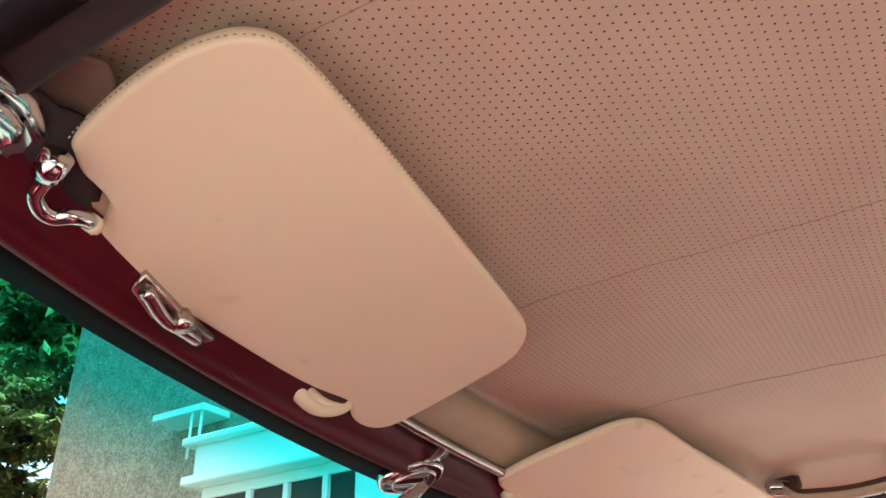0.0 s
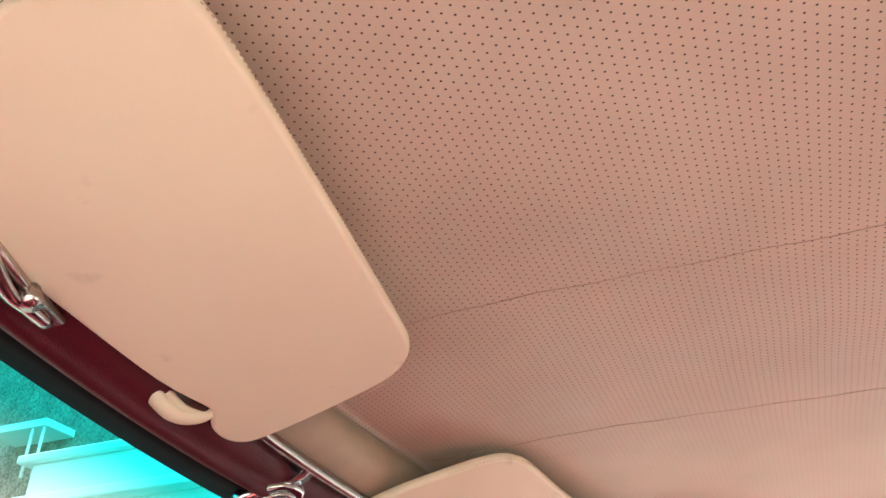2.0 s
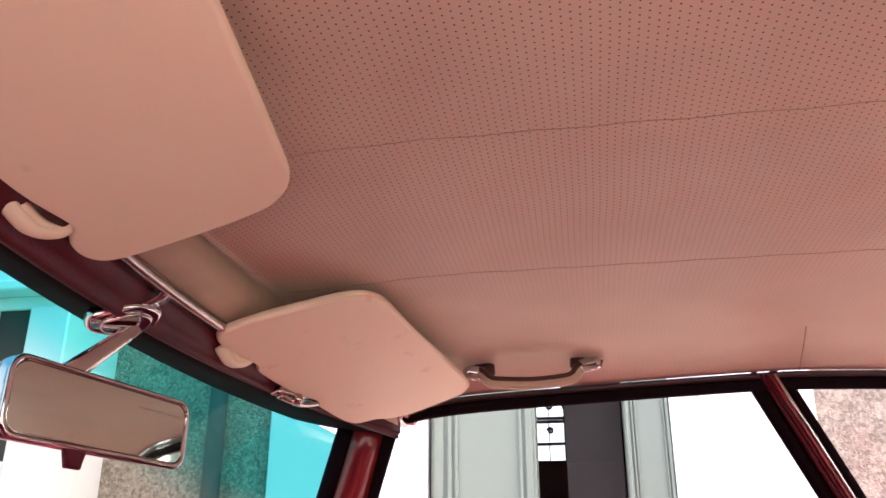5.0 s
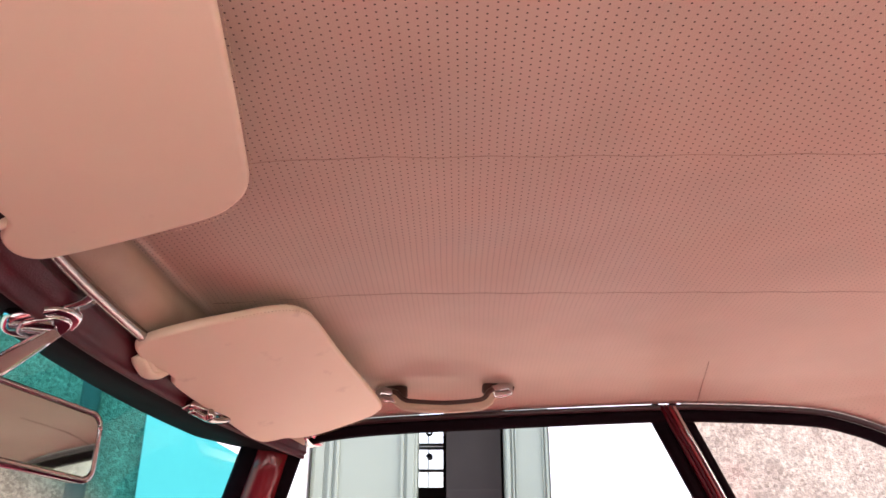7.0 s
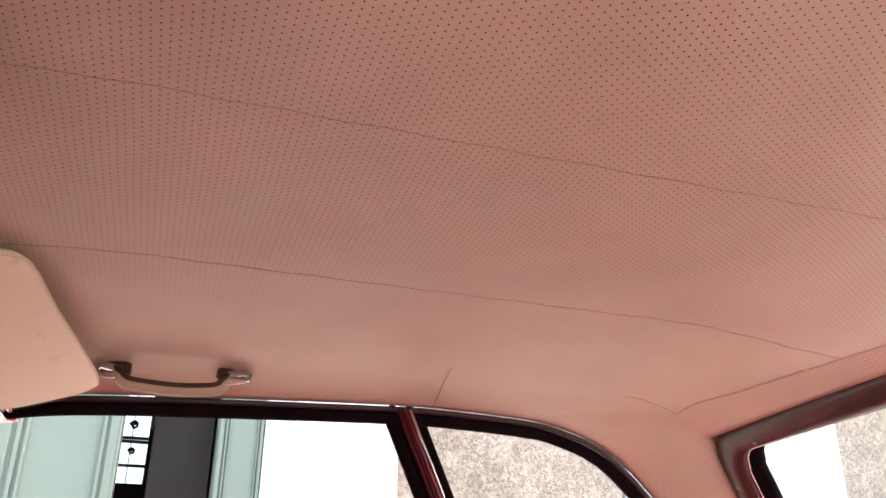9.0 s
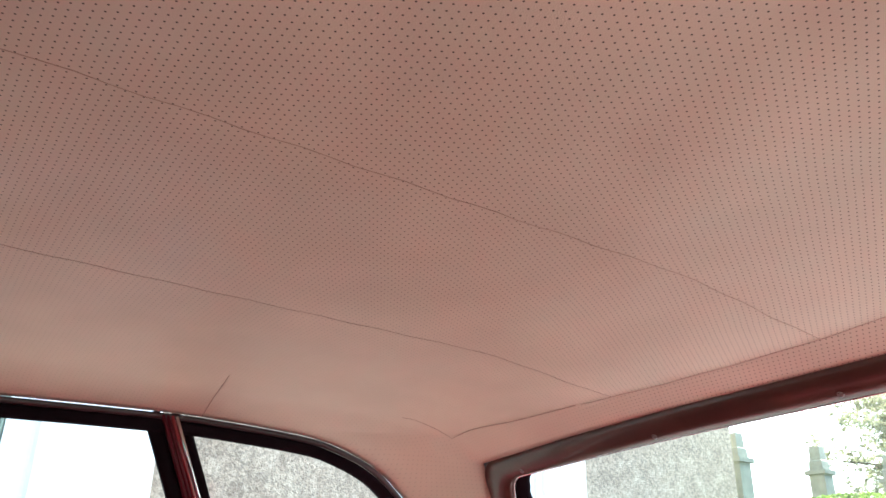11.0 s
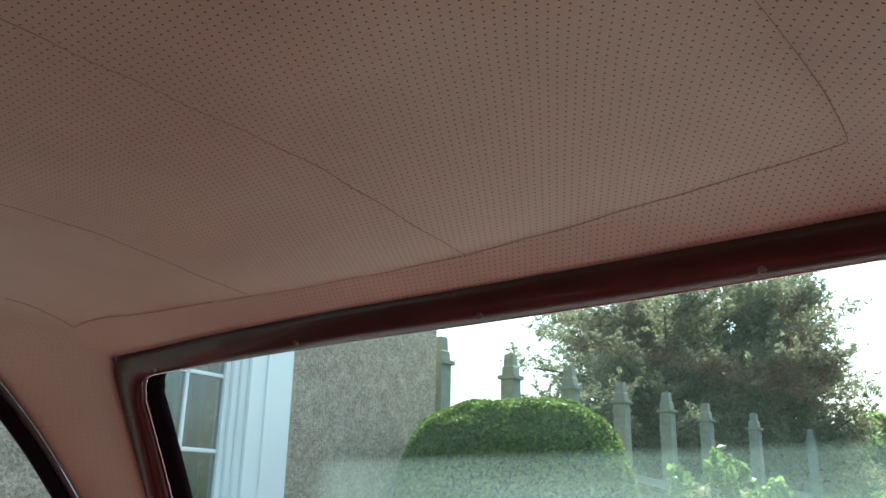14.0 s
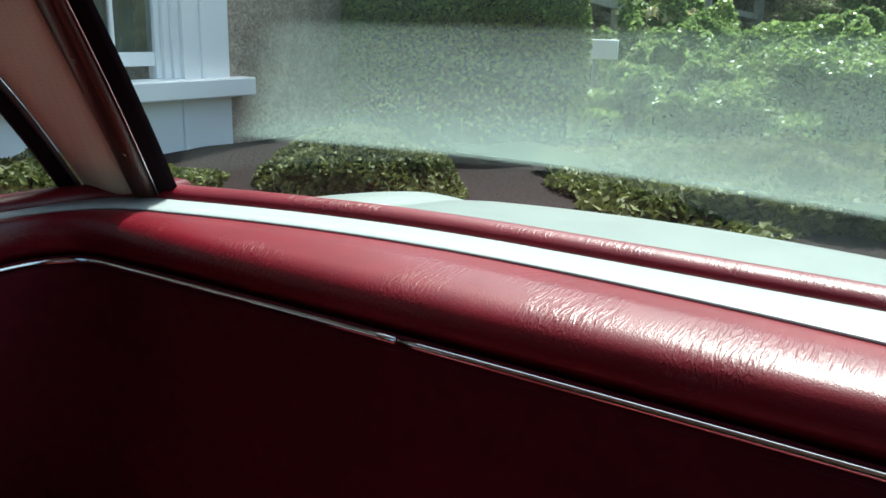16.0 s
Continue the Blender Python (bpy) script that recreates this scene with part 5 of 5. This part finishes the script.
def leaves(places, size, rng, flat=0.0, long=1.6):
    """One mesh of many small bent leaves at the given places."""
    n = len(places)
    d = rng.normal(size=(n, 3))
    d[:, 2] *= 1 - flat
    d /= np.linalg.norm(d, axis=1)[:, None]
    e = np.cross(d, rng.normal(size=(n, 3)))
    e /= np.linalg.norm(e, axis=1)[:, None]
    nn = np.cross(d, e)
    s = size * rng.uniform(0.6, 1.4, (n, 1))
    v = np.stack([places - d * s * long / 2, places + e * s / 2 + nn * s * 0.12, places + d * s * long / 2, places - e * s / 2 + nn * s * 0.12], 1).reshape(-1, 3)
    me = bpy.data.meshes.new("leaves")
    me.from_pydata(v.tolist(), [], [(4 * i, 4 * i + 1, 4 * i + 2, 4 * i + 3) for i in range(n)])
    return me


def foliage(name, me, mat, parent=None, label=""):
    me.materials.append(mat)
    ob = new(name, me)
    ob.parent = parent
    if label:
        tagged(ob, label)
    return ob


def tree(at, height, spread, mat, seed, label, size=0.10, count=16000, low=0.25, sprays=70, twigs=2):
    rng = np.random.default_rng(seed)
    t = thing("tree", label, "tree", at, group="garden trees")
    top = Vector((rng.uniform(-0.4, 0.4), rng.uniform(-0.4, 0.4), height * 0.92))
    bm = bmesh.new()
    path = smooth_path([(0, 0, -0.1), top * 0.4 + Vector((0.15, 0.1, 0)), top], 6)
    rings_r = [0.05 * height * (1 - i / len(path)) + 0.02 for i in range(len(path))]
    prev = None
    for p, r in zip(path, rings_r):
        ring_ = [bm.verts.new(p + Vector((r * math.cos(k * math.pi / 4), r * math.sin(k * math.pi / 4), 0))) for k in range(8)]
        if prev:
            for k in range(8):
                bm.faces.new((prev[k], prev[(k + 1) % 8], ring_[(k + 1) % 8], ring_[k]))
        prev = ring_
    part("trunk", bm, M_BARK, t)
    bl = bmesh.new()
    places, axes = [], []
    for k in range(sprays):
        f = rng.uniform(low, 1.0)
        start = top * (f * 0.85)
        a = rng.uniform(0, 2 * math.pi)
        reach = spread * math.sqrt(max(0.02, 1 - ((f - 0.40) / 0.66) ** 2)) * rng.uniform(0.45, 1.08)
        end = start + Vector((reach * math.cos(a), reach * math.sin(a), height * rng.uniform(-0.02, 0.20)))
        midp = start.lerp(end, 0.5) + Vector((0, 0, 0.05 * height * rng.uniform(-0.5, 0.5)))
        limb = smooth_path([start, midp, end], 4)
        sweep(limb, round_profile(0.022, 5), bm=bl)
        for q0, q1 in zip(limb[1:], limb[2:] + [end + (end - midp) * 0.25]):
            for _ in range(twigs):
                d = (q1 - q0).normalized() + Vector(rng.normal(size=3)) * 0.75
                d.z += 0.15
                places.append(tuple(q0.lerp(q1, rng.uniform(0, 1))))
                axes.append(tuple(d.normalized() * 0.125 * height ** 0.9 * rng.uniform(0.5, 1.25)))
    part("limb", bl, M_BARK, t, "bare limbs inside the crown")
    pick = rng.integers(0, len(places), count)
    u = rng.uniform(0, 1, (count, 1)) ** 0.8
    cen = np.array(places)[pick] + np.array(axes)[pick] * u
    cen += rng.normal(size=(count, 3)) * (0.026 * height * (1.12 - u)) * np.array([0.6, 0.6, 0.45])
    tagged(foliage("crown", leaves(cen, size, rng, 0.2, 3.2), mat, t), "uneven leafy crown", kind="stuff")
    return t


def mound(name, at, rx, ry, h, mat, seed, label, size=0.05, count=14000, square=2.0, rough=0.10, group="hedges"):
    """A bush: a dense shell of leaves over a dark dome that stands in for inner shade."""
    rng = np.random.default_rng(seed)
    t = thing(name, label, name.replace("_", " "), at, group=group)
    u = rng.uniform(0, 2 * math.pi, count)
    w = rng.uniform(0.0, 1.0, count) ** 0.8
    ph = w * math.pi / 2
    ch, sh = np.cos(ph) ** (2 / square), np.sin(ph) ** (2 / square)
    bumps = 1 + rough * (np.sin(u * 5 + w * 7 + seed) * 0.5 + np.sin(u * 11 - w * 13) * 0.3 + np.sin(u * 3 + w * 19) * 0.4)
    lump = np.array([noise.noise((math.cos(a) * 3.1 + seed, math.sin(a) * 3.1, b * 4.3)) for a, b in zip(u, w)])
    bumps = bumps + rough * 1.1 * lump
    depth = 1 - np.abs(rng.normal(0, 0.05, count))
    k = bumps * depth
    p = np.stack([rx * ch * np.cos(u) * k, ry * ch * np.sin(u) * k, h * sh * k + 0.02], 1)
    foliage("leaves", leaves(p, size, rng, 0.2, 1.3), mat, t)
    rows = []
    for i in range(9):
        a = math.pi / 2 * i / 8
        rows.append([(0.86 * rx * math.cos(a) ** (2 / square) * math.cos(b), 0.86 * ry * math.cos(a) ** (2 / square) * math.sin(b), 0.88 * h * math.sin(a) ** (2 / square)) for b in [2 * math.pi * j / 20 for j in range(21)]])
    part("core", sheet(rows), M_CORE, t, "dark dome standing in for the shaded inside")
    return t


mound("clipped_hedge", (3.15, -5.88, 0), 1.11, 0.56, 1.81, M_BOX, 3, "rounded clipped green hedge against the house wall", size=0.026, count=95000, square=4.0, rough=0.013)
mound("low_bush", (2.36, -3.68, 0), 0.66, 0.5, 0.48, M_OLIVE, 5, "low olive green clipped bush at the wall's foot", size=0.028, count=20000, rough=0.05)
mound("low_bush", (3.3, -2.6, 0), 0.75, 0.9, 0.34, M_OLIVE, 15, "low olive green bush under the window", size=0.03, count=14000, rough=0.10)
mound("garden_bush", (2.1, -8.7, 0), 0.86, 1.2, 1.06, M_BUSH, 7, "fresh green leafy bush before the fence", size=0.042, count=46000, rough=0.09)
mound("garden_bush", (0.6, -8.0, 0), 1.5, 1.5, 1.12, M_BUSH, 8, "fresh green leafy bush before the fence", size=0.042, count=60000, rough=0.09)
mound("garden_bush", (0.35, -5.0, 0), 1.50, 1.15, 0.40, M_OLIVE, 31, "low spreading olive bush at the drive's edge", size=0.045, count=30000, rough=0.16)
mound("garden_bush", (-1.7, -4.9, 0), 1.2, 1.1, 0.40, M_OLIVE, 32, "low spreading olive bush at the drive's edge", size=0.036, count=22000, rough=0.12)
mound("garden_bush", (1.9, -7.5, 0), 0.9, 0.9, 0.72, M_BUSH, 9, "low leafy bush with pale leaves", size=0.06, count=15000, rough=0.2)
mound("garden_bush", (-2.0, -7.9, 0), 1.7, 1.5, 1.2, M_BUSH, 10, "fresh green leafy bush beside the drive", size=0.06, count=26000, rough=0.18)
fb = mound("flowering_bush", (2.95, -10.3, 0), 0.85, 0.9, 1.30, M_BUSH, 12, "bush with cream flowers between fence posts", size=0.075, count=9000, rough=0.25)
frng = np.random.default_rng(40)
fu, fw = frng.uniform(0, 2 * math.pi, 420), frng.uniform(0.35, 1.0, 420) ** 0.7 * math.pi / 2
tagged(foliage("flowers", leaves(np.stack([0.84 * np.cos(fw) * np.cos(fu), 0.94 * np.cos(fw) * np.sin(fu), 1.35 * np.sin(fw)], 1), 0.085, frng, 0.0, 1.0), M_FLOWER, fb), "cream flower heads", kind="stuff")
board = thing("garden_board", "small white board on two stakes among the bushes", "garden board", (3.24, -9.0, 0))
part("panel", box((-0.17, -0.02, 0.73), (0.16, 0.02, 0.94)), M_WHITE, board, smooth=False, bevel=0.01)
for x in (-0.12, 0.11):
    part("stake", box((x - 0.015, -0.045, -0.05), (x + 0.015, -0.02, 0.90)), M_POST, board, "thin timber stake", smooth=False)

tree((6.9, -19.0, 0), 6.9, 3.9, M_YEW, 21, "broad dark green yew tree behind the fence", size=0.036, count=230000, low=0.10, sprays=170, twigs=4)
tree((4.4, -18.0, 0), 6.3, 1.4, M_YEW, 22, "tall dark green yew tree with ragged branches", size=0.036, count=80000, low=0.10, sprays=80, twigs=4)
tree((0.2, -18.5, 0), 6.6, 1.6, M_YEW, 23, "dark green tree at the garden's far edge", size=0.04, count=44000, sprays=60)
tree((2.6, -26.0, 0), 4.2, 3.2, M_BUSH, 27, "far bright green tree beyond the garden", size=0.09, count=30000)
tree((5.5, 11.5, 0), 8.5, 3.6, M_OLIVE, 24, "broad leafy tree beyond the house end", size=0.09, count=50000, low=0.2, sprays=80)
tree((1.2, 13.0, 0), 8.5, 3.4, M_OLIVE, 25, "broad leafy tree beyond the drive", size=0.09, count=36000, low=0.2)
tree((-7.5, 1.0, 0), 6.0, 2.6, M_OLIVE, 26, "garden tree on the far side of the drive", size=0.12, count=12000)
